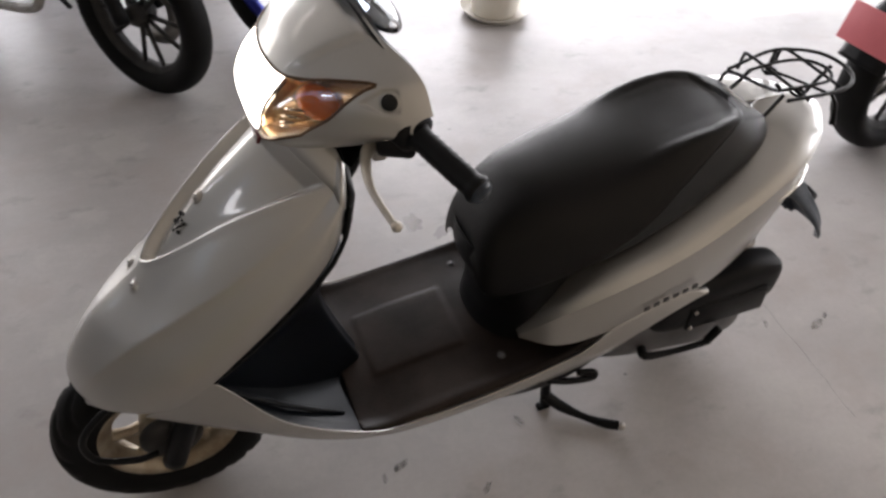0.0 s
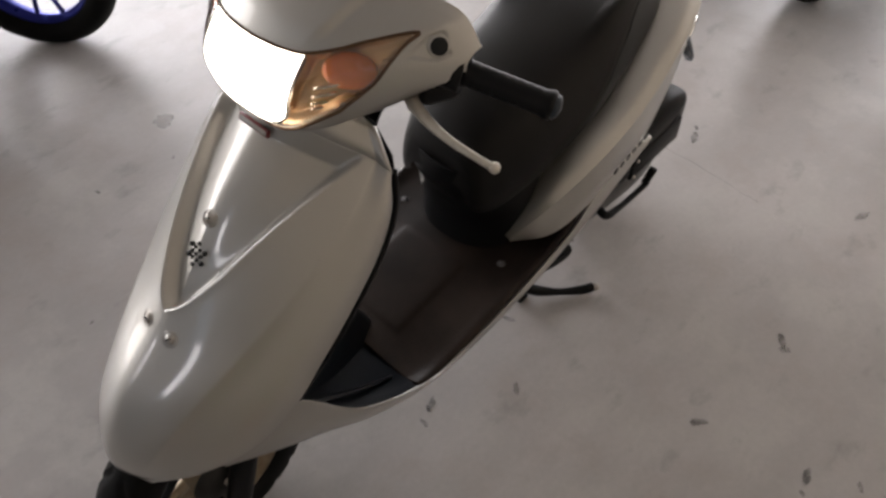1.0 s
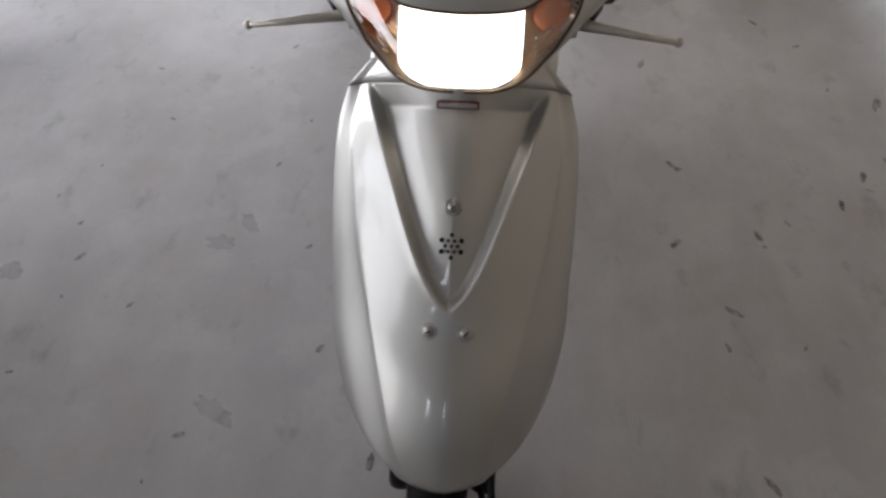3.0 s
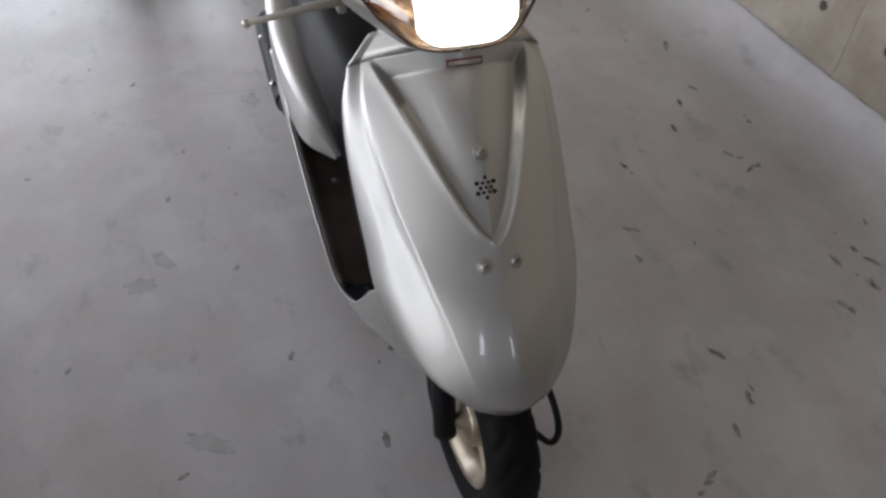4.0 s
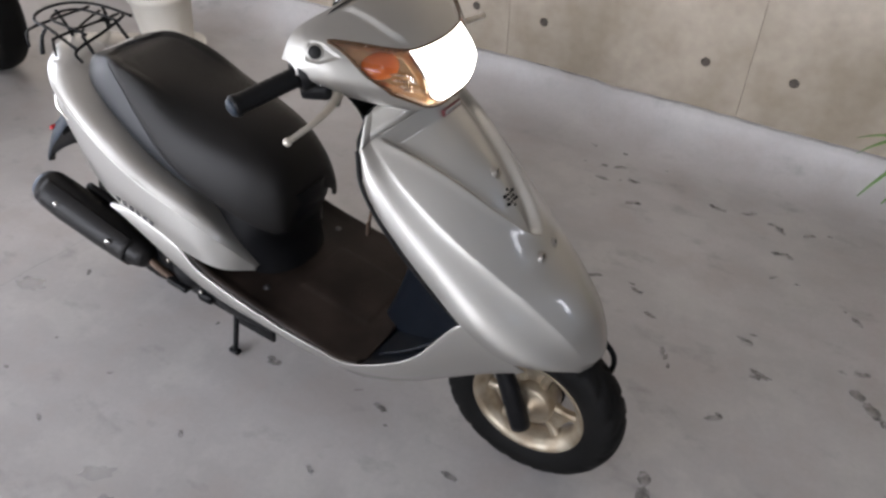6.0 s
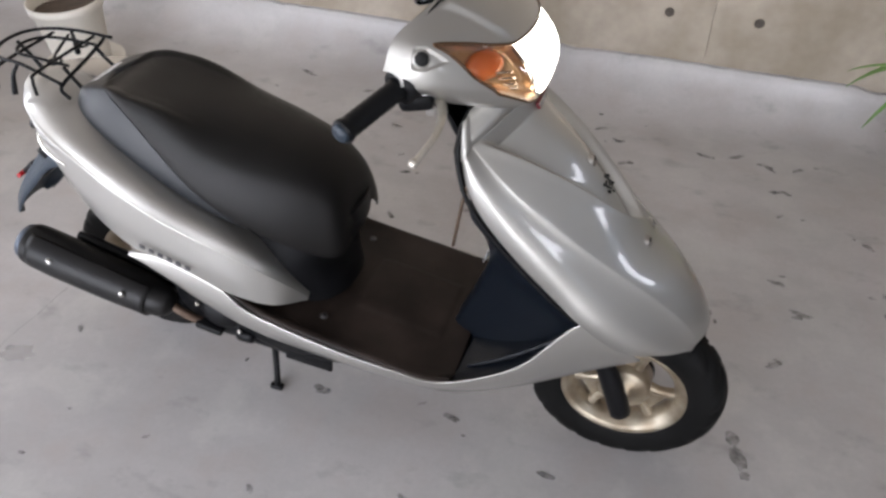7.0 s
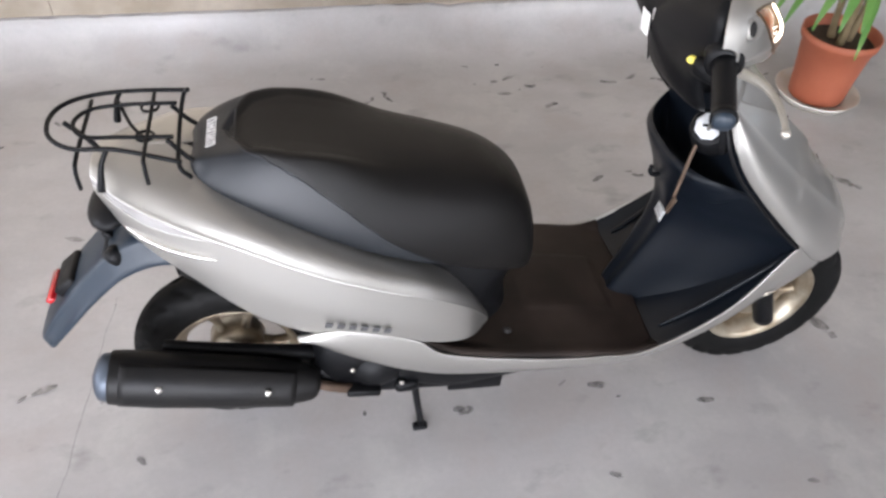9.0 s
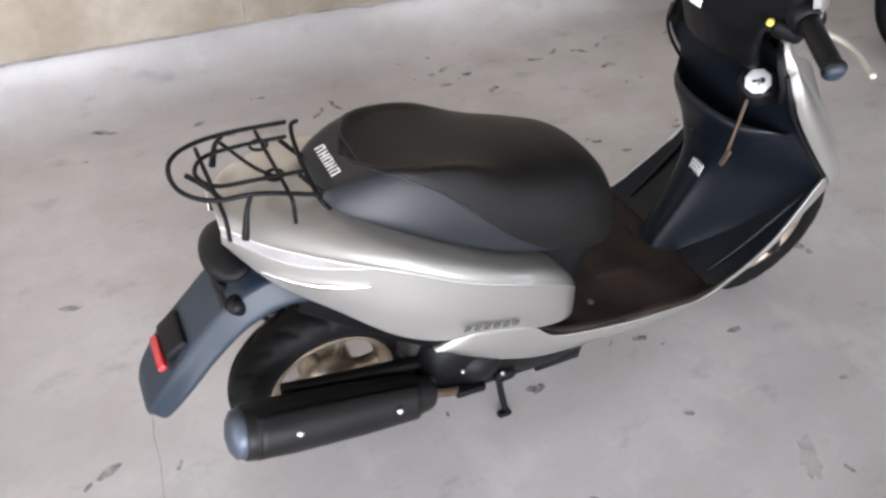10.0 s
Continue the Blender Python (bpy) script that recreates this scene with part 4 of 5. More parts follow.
        part("socket_rim", moved(lathe([(0.0112, 0.0035), (0.013, 0.003), (0.0145, -0.001), (0.0145, -0.010)], 28), mm), SILVER, shell)
    # black rear half with the meter
    rows = []
    for k, wd in ((0.0, 1.0), (0.35, 0.99), (0.7, 0.93), (0.9, 0.78), (1.0, 0.45), (1.01, 0.02)):
        ring = []
        for z, hw, x in ((1.076, 0.0, 1.052), (1.074, 0.09, 1.05), (1.064, 0.145, 1.042), (1.036, 0.196, 1.01), (1.0, 0.205, 1.005), (0.955, 0.19, 1.012), (0.91, 0.135, 1.03), (0.865, 0.11, 1.055), (0.80, 0.095, 1.085), (0.785, 0.0, 1.09)):
            zc = 0.93 + (z - 0.93) * (wd ** 0.5)
            ring.append((x * wd + 1.012 * (1 - wd) + 0.006 - 0.018 * k, hw * wd * 0.965, zc))
        rows.append(ring)
    back = part("rear_handle_cover", sheet(mirror_net(np.array(rows), 40, 121), 0.0, flip=True), BLACK, shell)
    part("meter_window", moved(ball((0, 0, 0), (0.062, 0.105, 0.020), 32, 12), pose(1.026, 0, 1.062, 0, -34, 0)), SCREEN, back, "clear meter window")
    part("warning_label", block((0.002, 0.03, 0.040), (0.9965, 0.016, 0.918), 0.0005, (0, -4, 0)), WHITE, back, "white warning label")
    part("switch_button", ball((0.996, -0.160, 0.944), (0.008, 0.007, 0.007), 12, 8), YELLOW, back, "yellow switch button")
    part("neck", tube([(1.085, 0, 0.90), (1.13, 0, 0.82)], 0.055, 20, 6), BLACK, SCOOTER)
    return shell


head()


def handle(s):
    base, tip = np.array((1.02, s * 0.205, 0.968)), np.array((0.965, s * 0.335, 0.941))
    d = (tip - base) / np.linalg.norm(tip - base)
    bar = part("handlebar", tube([base - d * 0.06, base, base + d * 0.02], 0.0125, 12), STEEL, SCOOTER)
    part("switch_housing", tube([base - d * 0.03, base - d * 0.028, base + d * 0.012, base + d * 0.014], (0.022, 0.028, 0.028, 0.020), 16), BLACK, bar)
    rr = [0.0165 if i % 2 else 0.0175 for i in range(21)]
    rr[0], rr[-1], rr[-2] = 0.020, 0.019, 0.0195
    part("grip", tube([base + d * (0.014 + 0.0058 * i) for i in range(21)], rr, 16), BLACK, bar, "ribbed black rubber grip")
    part("grip_end", tube([base + d * 0.127, base + d * 0.134, base + d * 0.138], (0.016, 0.016, 0.012), 14), FENDER, bar)
    # brake lever with a ball end
    lev = part("brake_lever", tube([(1.060, s * 0.165, 0.926), (1.075, s * 0.190, 0.930), (1.087, s * 0.226, 0.931), (1.090, s * 0.264, 0.926), (1.083, s * 0.302, 0.917), (1.078, s * 0.318, 0.912)], (0.010, 0.0085, 0.0068, 0.0055, 0.005, 0.005), 10, 40), LEVER, bar, "bare grey metal brake lever")
    part("lever_end", ball((1.077, s * 0.320, 0.9115), (0.0075, 0.0075, 0.0075), 14, 10), LEVER, lev)
    part("lever_bracket", join(block((0.035, 0.03, 0.022), (1.040, s * 0.172, 0.928), 0.005, (0, 0, s * -25)), block((0.02, 0.016, 0.03), (1.05, s * 0.165, 0.914), 0.004)), STEEL, bar)
    part("lever_mount", block((0.055, 0.055, 0.032), (1.028, s * 0.178, 0.936), 0.010, (0, 0, s * -25)), BLACK, bar)
    part("lever_bolt", lathe([(0, 0.004), (0.005, 0.004), (0.006, 0)], 10, "z", (1.05, s * 0.193, 0.952)), CHROME, lev)


handle(1)
handle(-1)


def wheel(name, centre, parent, width=0.088, radius=0.206, steer=0.0):
    """Ten-inch wheel: tyre with shoulder and tread blocks, rim with lip, hub and three broad forked spokes."""
    root = new(name)
    root.parent = parent
    root.matrix_local = pose(*centre, 0, 0, steer)
    hw = width / 2
    prof = [(0.131, -0.033), (0.138, -0.040), (0.160, -hw), (radius - 0.026, -hw * 0.98), (radius - 0.012, -hw * 0.80), (radius - 0.004, -hw * 0.5), (radius, -hw * 0.18), (radius, hw * 0.18), (radius - 0.004, hw * 0.5), (radius - 0.012, hw * 0.80), (radius - 0.026, hw * 0.98), (0.160, hw), (0.138, 0.040), (0.131, 0.033)]
    v, f = lathe([tuple(q) for q in spline(np.array(prof), 40)], 168, "y")
    # slanting grooves across the shoulders
    turn = np.arctan2(v[:, 2], v[:, 0]) * 84 / math.pi
    cut = (np.mod(np.round(turn + np.abs(v[:, 1]) * 160), 8) < 2) & (np.abs(v[:, 1]) > 0.012) & (np.hypot(v[:, 0], v[:, 2]) > radius - 0.030)
    v[cut] *= np.array((0.978, 0.985, 0.978))
    part("tyre", (v, f), RUBBER, root)
    side = [(0.106, 0.006), (0.110, 0.014), (0.113, 0.024), (0.119, 0.028), (0.121, 0.033), (0.127, 0.0355), (0.132, 0.0385), (0.1345, 0.0385), (0.135, 0.034), (0.130, 0.026), (0.122, 0.006)]
    part("rim", lathe([(r, -y) for r, y in side] + [(r, y) for r, y in side[::-1]], 72, "y", closed=True), RIM, root)
    part("hub", lathe([(0.0, -0.045), (0.016, -0.045), (0.02, -0.036), (0.048, -0.032), (0.056, -0.026), (0.058, 0.026), (0.048, 0.032), (0.02, 0.036), (0.016, 0.045), (0.0, 0.045)], 40, "y"), RIM, root)
    for i in range(3):
        a = 2 * math.pi * i / 3 + 0.5
        arms = []
        for s in (-1, 1):
            arms.append(tube([(0.045, 0, s * 0.022), (0.075, 0, s * 0.030), (0.112, 0, s * 0.052)], (0.014, 0.0115, 0.015), 10, 10))
        arms.append(block((0.05, 0.012, 0.05), (0.068, 0, 0), 0.005))
        part("spoke", moved(join(*arms), Euler((0, a, 0)).to_matrix().to_4x4()), RIM, root)
    part("axle_nut", lathe([(0.0, -0.062), (0.010, -0.062), (0.012, -0.045), (0.012, 0.045), (0.010, 0.062), (0.0, 0.062)], 6, "y"), STEEL, root)
    return root


wheel("front_wheel", (1.432, -0.008, 0.2125), SCOOTER, 0.096, 0.2125, 1.0)
wheel("rear_wheel", (0.220, 0.0, 0.222), SCOOTER, 0.094, 0.209)


def fork():
    for s in (1, -1):
        part("fork_leg", tube([(1.34, s * 0.070, 0.44), (1.375, s * 0.072, 0.34), (1.405, s * 0.074, 0.27), (1.436, s * 0.076, 0.185)], (0.019, 0.019, 0.023, 0.023), 16, 20), BLACK, SCOOTER)
    part("front_fender", sheet(both(net(np.array([[(1.432 + 0.232 * math.cos(a), 0, 0.207 + 0.232 * math.sin(a)), (1.432 + 0.228 * math.cos(a), 0.035, 0.207 + 0.228 * math.sin(a)), (1.432 + 0.215 * math.cos(a), 0.058, 0.207 + 0.215 * math.sin(a))] for a in np.radians((60, 80, 100, 125, 150, 172))]), 40, 20)), 0.003), BLACK, SCOOTER)
    part("brake_panel", lathe([(0.0, 0.048), (0.05, 0.047), (0.06, 0.036), (0.06, 0.028)], 36, "y", (1.432, 0, 0.207)), ENGINE, SCOOTER)
    part("brake_cable", tube([(1.40, 0.06, 0.42), (1.50, 0.075, 0.40), (1.565, 0.085, 0.34), (1.560, 0.085, 0.27), (1.50, 0.078, 0.225), (1.46, 0.07, 0.215)], 0.0065, 10, 40), BLACK, SCOOTER)


fork()


def tail():
    # wide grey-blue mudguard with a hanging flap
    rows = []
    for x, zc, w, drop in ((0.34, 0.50, 0.085, 0.05), (0.24, 0.565, 0.085, 0.05), (0.14, 0.60, 0.082, 0.045), (0.06, 0.575, 0.080, 0.04), (-0.01, 0.51, 0.078, 0.035), (-0.07, 0.442, 0.082, 0.03), (-0.115, 0.378, 0.074, 0.02), (-0.13, 0.350, 0.050, 0.010)):
        rows.append([(x, 0, zc), (x, w * 0.5, zc - 0.002), (x, w * 0.74, zc - 0.006), (x + 0.003, w * 0.82, zc - 0.014), (x + 0.012, w * 1.0, zc - drop * 0.9), (x + 0.016, w * 1.02, zc - drop * 1.15)])
    f = part("rear_mudguard", sheet(mirror_net(rows, 60, 47), 0.003), FENDER, SCOOTER, "grey-blue plastic rear mudguard")
    part("reflector", block((0.012, 0.080, 0.016), (-0.084, -0.012, 0.452), 0.003, (0, 50, 0)), RED, f, "red rear reflector")
    part("reflector_holder", block((0.045, 0.085, 0.05), (-0.045, 0, 0.462), 0.006, (0, 50, 0)), BLACK, f)
    part("plate_bracket", join(block((0.03, 0.05, 0.012), (0.045, -0.0, 0.570), 0.004, (0, 50, 0)), tube([(0.045, -0.05, 0.552), (0.045, 0.05, 0.552)], 0.014, 14)), BLACK, f)
    part("plate_lamp", tube([(0.066, -0.060, 0.545), (0.056, -0.060, 0.560), (0.050, -0.060, 0.570)], (0.015, 0.017, 0.016), 18), BLACK, f)
    part("tail_lamp_base", join(ball((0.066, 0, 0.634), (0.046, 0.076, 0.024), 24, 12, (0, -14, 0))), BLACK, SCOOTER)
    for s in (1, -1):
        part("lamp_strip", tube([(0.10, s * 0.093, 0.652), (0.13, s * 0.122, 0.650), (0.17, s * 0.152, 0.648), (0.21, s * 0.172, 0.646), (0.25, s * 0.187, 0.644)], (0.002, 0.005, 0.006, 0.005, 0.0015), 10, 30), CHROME, SCOOTER)


tail()


def exhaust():
    a, b = np.array((-0.004, -0.158, 0.348)), np.array((0.375, -0.165, 0.262))
    d = (b - a) / np.linalg.norm(b - a)
    body = part("muffler", tube([a + d * s for s in (0.012, 0.02, 0.10, 0.24, 0.33, 0.385, 0.40)], (0.046, 0.051, 0.053, 0.050, 0.045, 0.034, 0.020), 32, 40), MUFFLER, SCOOTER, "black steel muffler with a heat shield")
    part("end_cap", tube([a - d * 0.012, a - d * 0.004, a + d * 0.018], (0.030, 0.043, 0.0475), 32), CAP, body, "grey-blue muffler end cap")
    side = np.cross(d, (0, 1, 0))
    g = []
    for s in np.linspace(0.03, 0.35, 24):
        r = np.interp(s, (0.03, 0.1, 0.24, 0.35), (0.0535, 0.0555, 0.053, 0.0475))
        g.append([a + d * s + r * (math.cos(t) * np.array((0, -1, 0)) + math.sin(t) * np.cross((0, -1, 0), d) * -1) for t in np.radians(np.linspace(-78, 110, 24))])
    part("heat_shield", sheet(np.array(g), 0.002, flip=True), MUFFLER, body)
    for s in (0.10, 0.296):
        q = a + d * s + 0.055 * np.array((0.12, -0.86, 0.48))
        part("shield_bolt", moved(lathe([(0, 0.006), (0.006, 0.005), (0.0075, 0.0), (0.0075, -0.006)], 12), Matrix.Translation(q) @ Vector((0.12, -0.86, 0.48)).to_track_quat("Z", "Y").to_matrix().to_4x4()), CHROME, body)
    part("exhaust_pipe", tube([(0.37, -0.165, 0.262), (0.44, -0.158, 0.222), (0.50, -0.12, 0.185), (0.56, -0.05, 0.19), (0.60, 0.0, 0.24)], 0.0105, 12, 30), BROWN, SCOOTER, "rusty brown exhaust pipe")
    part("muffler_arm", join(tube([(0.10, -0.100, 0.350), (0.25, -0.102, 0.312), (0.42, -0.103, 0.270)], (0.011, 0.014, 0.018), 12, 14), block((0.07, 0.03, 0.05), (0.42, -0.11, 0.262), 0.008, (0, 14, 0))), BLACK, SCOOTER)
    part("muffler_stay", join(block((0.10, 0.012, 0.05), (0.30, -0.115, 0.262), 0.004, (0, 15, 0)), tube([(0.26, -0.06, 0.24), (0.30, -0.12, 0.26)], 0.012, 10)), BLACK, SCOOTER)


exhaust()


def engine():
    part("crankcase", join(ball((0.47, -0.01, 0.27), (0.12, 0.10, 0.075), 24, 14), block((0.16, 0.18, 0.11), (0.44, -0.01, 0.30), 0.03, (0, 10, 0)), block((0.12, 0.12, 0.10), (0.58, -0.01, 0.265), 0.02)), ENGINE, SCOOTER)
    part("cooling_shroud", lathe([(0.0, -0.155), (0.06, -0.15), (0.078, -0.135), (0.082, -0.09), (0.075, -0.05)], 36, "y", (0.46, 0, 0.285)), BLACK, SCOOTER)
    part("engine_cover", join(ball((0.505, -0.115, 0.256), (0.066, 0.058, 0.058), 28, 16), block((0.07, 0.03, 0.018), (0.475, -0.160, 0.214), 0.005, (0, 8, 0)), block((0.09, 0.05, 0.07), (0.41, -0.125, 0.238), 0.02, (0, 25, 0)), block((0.05, 0.035, 0.03), (0.565, -0.150, 0.205), 0.010)), BLACK, SCOOTER)
    part("under_tray", join(block((0.26, 0.26, 0.06), (0.60, -0.02, 0.195), 0.02, (0, 6, 0)), block((0.18, 0.22, 0.05), (0.80, -0.02, 0.205), 0.018), block((0.12, 0.012, 0.07), (0.72, -0.142, 0.182), 0.004, (0, 4, 0))), BLACK, SCOOTER)
    for x, z in ((0.455, 0.282), (0.555, 0.222)):
        part("cover_bolt", lathe([(0, -0.006), (0.005, -0.005), (0.006, 0.0)], 8, "y", (x, -0.160, z)), STEEL, SCOOTER)
    for i in range(6):
        part("cooling_fin", block((0.008, 0.13, 0.10), (0.545 + 0.016 * i, -0.01, 0.272), 0.002), ENGINE, SCOOTER)
    # long belt case on the left with the kick starter
    rows = []
    for x, w, h, z in ((0.14, 0.012, 0.035, 0.235), (0.16, 0.03, 0.062, 0.236), (0.24, 0.04, 0.078, 0.240), (0.34, 0.042, 0.068, 0.248), (0.44, 0.042, 0.070, 0.262), (0.52, 0.03, 0.06, 0.27), (0.545, 0.012, 0.03, 0.27)):
        rows.append([(x, 0.125 + w * math.cos(a), z + h * math.sin(a)) for a in np.linspace(-math.pi, math.pi, 13)])
    case = part("belt_case", sheet(net(np.array(rows), 40, 48)), CASE, SCOOTER, "dull grey cast belt case")
    k = part("kick_lever", tube([(0.44, 0.172, 0.255), (0.44, 0.192, 0.252), (0.38, 0.196, 0.244), (0.30, 0.197, 0.242), (0.272, 0.198, 0.246)], (0.011, 0.010, 0.0075, 0.0075, 0.008), 12, 36), BLACK, case, "black kick starter lever")
    part("kick_pedal", tube([(0.27, 0.192, 0.24), (0.262, 0.20, 0.285)], 0.010, 12), RUBBER, k)
    # air filter box above it
    rows = []
    for x, w, h, z in ((0.105, 0.018, 0.030, 0.370), (0.118, 0.038, 0.056, 0.366), (0.20, 0.045, 0.080, 0.356), (0.30, 0.043, 0.076, 0.344), (0.40, 0.036, 0.060, 0.338), (0.44, 0.012, 0.025, 0.338)):
        rows.append([(x, 0.138 + w * math.copysign(abs(math.cos(a)) ** 0.6, math.cos(a)), z + h * math.copysign(abs(math.sin(a)) ** 0.6, math.sin(a))) for a in np.linspace(-math.pi, math.pi, 25)])
    box = part("air_filter_box", sheet(net(np.array(rows), 40, 72)), BLACK, SCOOTER)
    lid = part("box_lid", block((0.20, 0.012, 0.072), (0.245, 0.181, 0.332), 0.005, (0, 5, -2)), BLACK, box)
    for x, z in ((0.155, 0.362), (0.155, 0.318), (0.335, 0.300), (0.335, 0.350)):
        part("box_screw", lathe([(0, 0.004), (0.004, 0.003), (0.005, 0)], 10, "y", (x, 0.1865, z)), STEEL, lid)
    part("swing_arm", join(block((0.26, 0.03, 0.06), (0.33, -0.085, 0.245), 0.012, (0, 8, 0)), lathe([(0, -0.105), (0.03, -0.10), (0.034, -0.07), (0.0, -0.06)], 24, "y", (0.235, 0, 0.222))), ENGINE, SCOOTER)
    spring = [(0.14 + 0.055 * i / 120 + 0.026 * math.cos(i * 0.42), 0.085 + 0.026 * math.sin(i * 0.42), 0.33 + 0.20 * i / 120) for i in range(121)]
    part("shock_spring", tube(spring, 0.0045, 8), STEEL, SCOOTER)
    part("shock_body", tube([(0.14, 0.085, 0.30), (0.20, 0.085, 0.56)], 0.016, 14), BLACK, SCOOTER)


engine()


def stand():
    st = part("centre_stand", join(
        tube([(0.62, 0.075, 0.20), (0.605, 0.085, 0.10), (0.60, 0.095, 0.022)], (0.013, 0.0125, 0.012), 12, 16),
        tube([(0.59, -0.075, 0.20), (0.595, -0.10, 0.10), (0.605, -0.132, 0.014)], (0.010, 0.008, 0.0075), 12, 16),
        tube([(0.618, -0.08, 0.18), (0.618, 0.08, 0.18)], 0.013, 12)), BLACK, SCOOTER, "black steel centre stand")
    for y in (0.095, -0.132):
        part("stand_foot", block((0.034, 0.020, 0.014), (0.602, y, 0.007), 0.005), BLACK, st)
    part("stand_pedal", tube([(0.605, 0.09, 0.05), (0.57, 0.12, 0.025), (0.53, 0.16, 0.018), (0.49, 0.195, 0.018), (0.462, 0.214, 0.022)], (0.014, 0.014, 0.009, 0.012, 0.012), 12, 30), BLACK, st)
    part("pedal_tip", ball((0.459, 0.217, 0.023), (0.012, 0.012, 0.011), 12, 8), STEEL, st)
    part("side_prop", tube([(0.66, 0.16, 0.215), (0.60, 0.165, 0.195), (0.545, 0.165, 0.185), (0.54, 0.16, 0.195), (0.58, 0.155, 0.205)], 0.008, 10, 30), BLACK, SCOOTER)


stand()


def rack():
    """Black wire luggage carrier over the tail."""
    z, s = 0.800, 0.0039
    root = part("carrier_outer_loop", tube([(0.212, 0.082, z - 0.002), (0.12, 0.085, z), (0.055, 0.075, z), (0.018, 0.045, z + 0.002), (0.007, 0, z + 0.003), (0.018, -0.045, z + 0.002), (0.055, -0.075, z), (0.12, -0.085, z), (0.212, -0.088, z - 0.03)], s, 8, 70), BLACK, SCOOTER, "black wire luggage carrier")
    part("inner_loop", tube([(0.20, 0.045, z - 0.004), (0.12, 0.047, z - 0.003), (0.064, 0.038, z - 0.003), (0.044, 0, z - 0.002), (0.064, -0.038, z - 0.003), (0.12, -0.047, z - 0.003), (0.20, -0.045, z - 0.01)], s * 0.9, 8, 60), BLACK, root)
    for x in (0.06, 0.16):
        part("cross_bar", tube([(x, 0.085 if x > 0.1 else 0.074, z - 0.008), (x, -0.088 if x > 0.1 else -0.078, z - 0.008), (x, -0.108, z - 0.018), (x, -0.112, z - 0.05)], s * 0.9, 8, 24), BLACK, root)
    part("front_bar", tube([(0.222, 0.05, z + 0.018), (0.212, 0.055, z + 0.004), (0.206, 0.0, z - 0.016), (0.207, -0.086, z - 0.035), (0.222, -0.09, z - 0.06)], s, 8, 40), BLACK, root)
    part("diagonal", tube([(0.10, 0.075, z - 0.009), (0.13, 0.0, z - 0.012), (0.155, -0.04, z - 0.012)], s * 0.8, 8, 16), BLACK, root)
    for y in (-0.035, 0.05):
        part("eye_loop", tube([(0.155 + 0.014 * math.cos(a), y + 0.014 * math.sin(a), z - 0.012) for a in np.linspace(0, 2 * math.pi, 16, endpoint=False)], s * 0.7, 6, 0, True), BLACK, root)
    for sy in (1, -1):
        part("hook", tube([(0.105, sy * 0.082, z - 0.002), (0.094, sy * 0.092, z - 0.022), (0.088, sy * 0.097, z - 0.048), (0.084, sy * 0.099, z - 0.066)], (s, s * 1.1, s * 1.5, s * 1.7), 8, 20), BLACK, root)
        part("carrier_leg", tube([(0.19, sy * 0.05, z - 0.012), (0.215, sy * 0.052, z - 0.045), (0.235, sy * 0.055, z - 0.062)], s * 1.1, 8, 14), BLACK, root)
    part("rear_leg", tube([(0.03, 0.0, z), (0.055, 0.0, z - 0.03), (0.075, 0.0, z - 0.062)], s * 1.1, 8, 14), BLACK, root)


rack()


# ---- the other things in the bay ----
def planter_pot(name, at, r, h, mat, label, group, flutes=0):
    root = thing(name, label, "planter", at, group)
    prof = [(0.0, 0.012), (r * 0.72, 0.012), (r * 0.74, 0.02), (r * 0.80, h * 0.4), (r * 0.93, h * 0.88), (r * 0.95, h * 0.885), (r, h * 0.89), (r * 1.02, h), (r * 0.97, h * 1.005), (r * 0.93, h * 0.90), (r * 0.90, h * 0.86)]
    v, f = lathe(prof, 64)
    if flutes:
        a = np.arctan2(v[:, 1], v[:, 0])
        k = 1 + 0.025 * np.abs(np.sin(a * flutes / 2)) * (v[:, 2] < h * 0.88) * (v[:, 2] > 0.02)
        v[:, :2] *= k[:, None]
    part("pot", (v, f), mat, root)
    part("soil", lathe([(0.0, h * 0.87), (r * 0.5, h * 0.875), (r * 0.915, h * 0.86)], 40), SOIL, root)
    part("saucer", lathe([(0.0, 0.001), (r * 0.95, 0.001), (r * 1.12, 0.035), (r * 1.14, 0.036), (r * 1.0, 0.011), (0.0, 0.010)], 56), IVORY, root, "white plastic saucer")
    return root


def palm_leaf(parent, base, a, length, lift, droop, width, rng):
    """One strap-shaped leaf with a folded midrib, arching over."""
    n = 14
    rows = []
    for i in range(n + 1):
        t = i / n
        r = length * t * (1 - 0.18 * t)
        z = base[2] + lift * t - droop * t * t
        c = np.array((base[0] + r * math.cos(a), base[1] + r * math.sin(a), z))
        w = width * math.sin(math.pi * min(1, t * 0.92 + 0.06)) ** 0.8
        side = np.array((-math.sin(a), math.cos(a), 0))
        rows.append([c - side * w + (0, 0, 0.25 * w), c - side * w * 0.5 + (0, 0, 0.08 * w), c, c + side * w * 0.5 + (0, 0, 0.08 * w), c + side * w + (0, 0, 0.25 * w)])
    return sheet(np.array(rows), 0.0008)


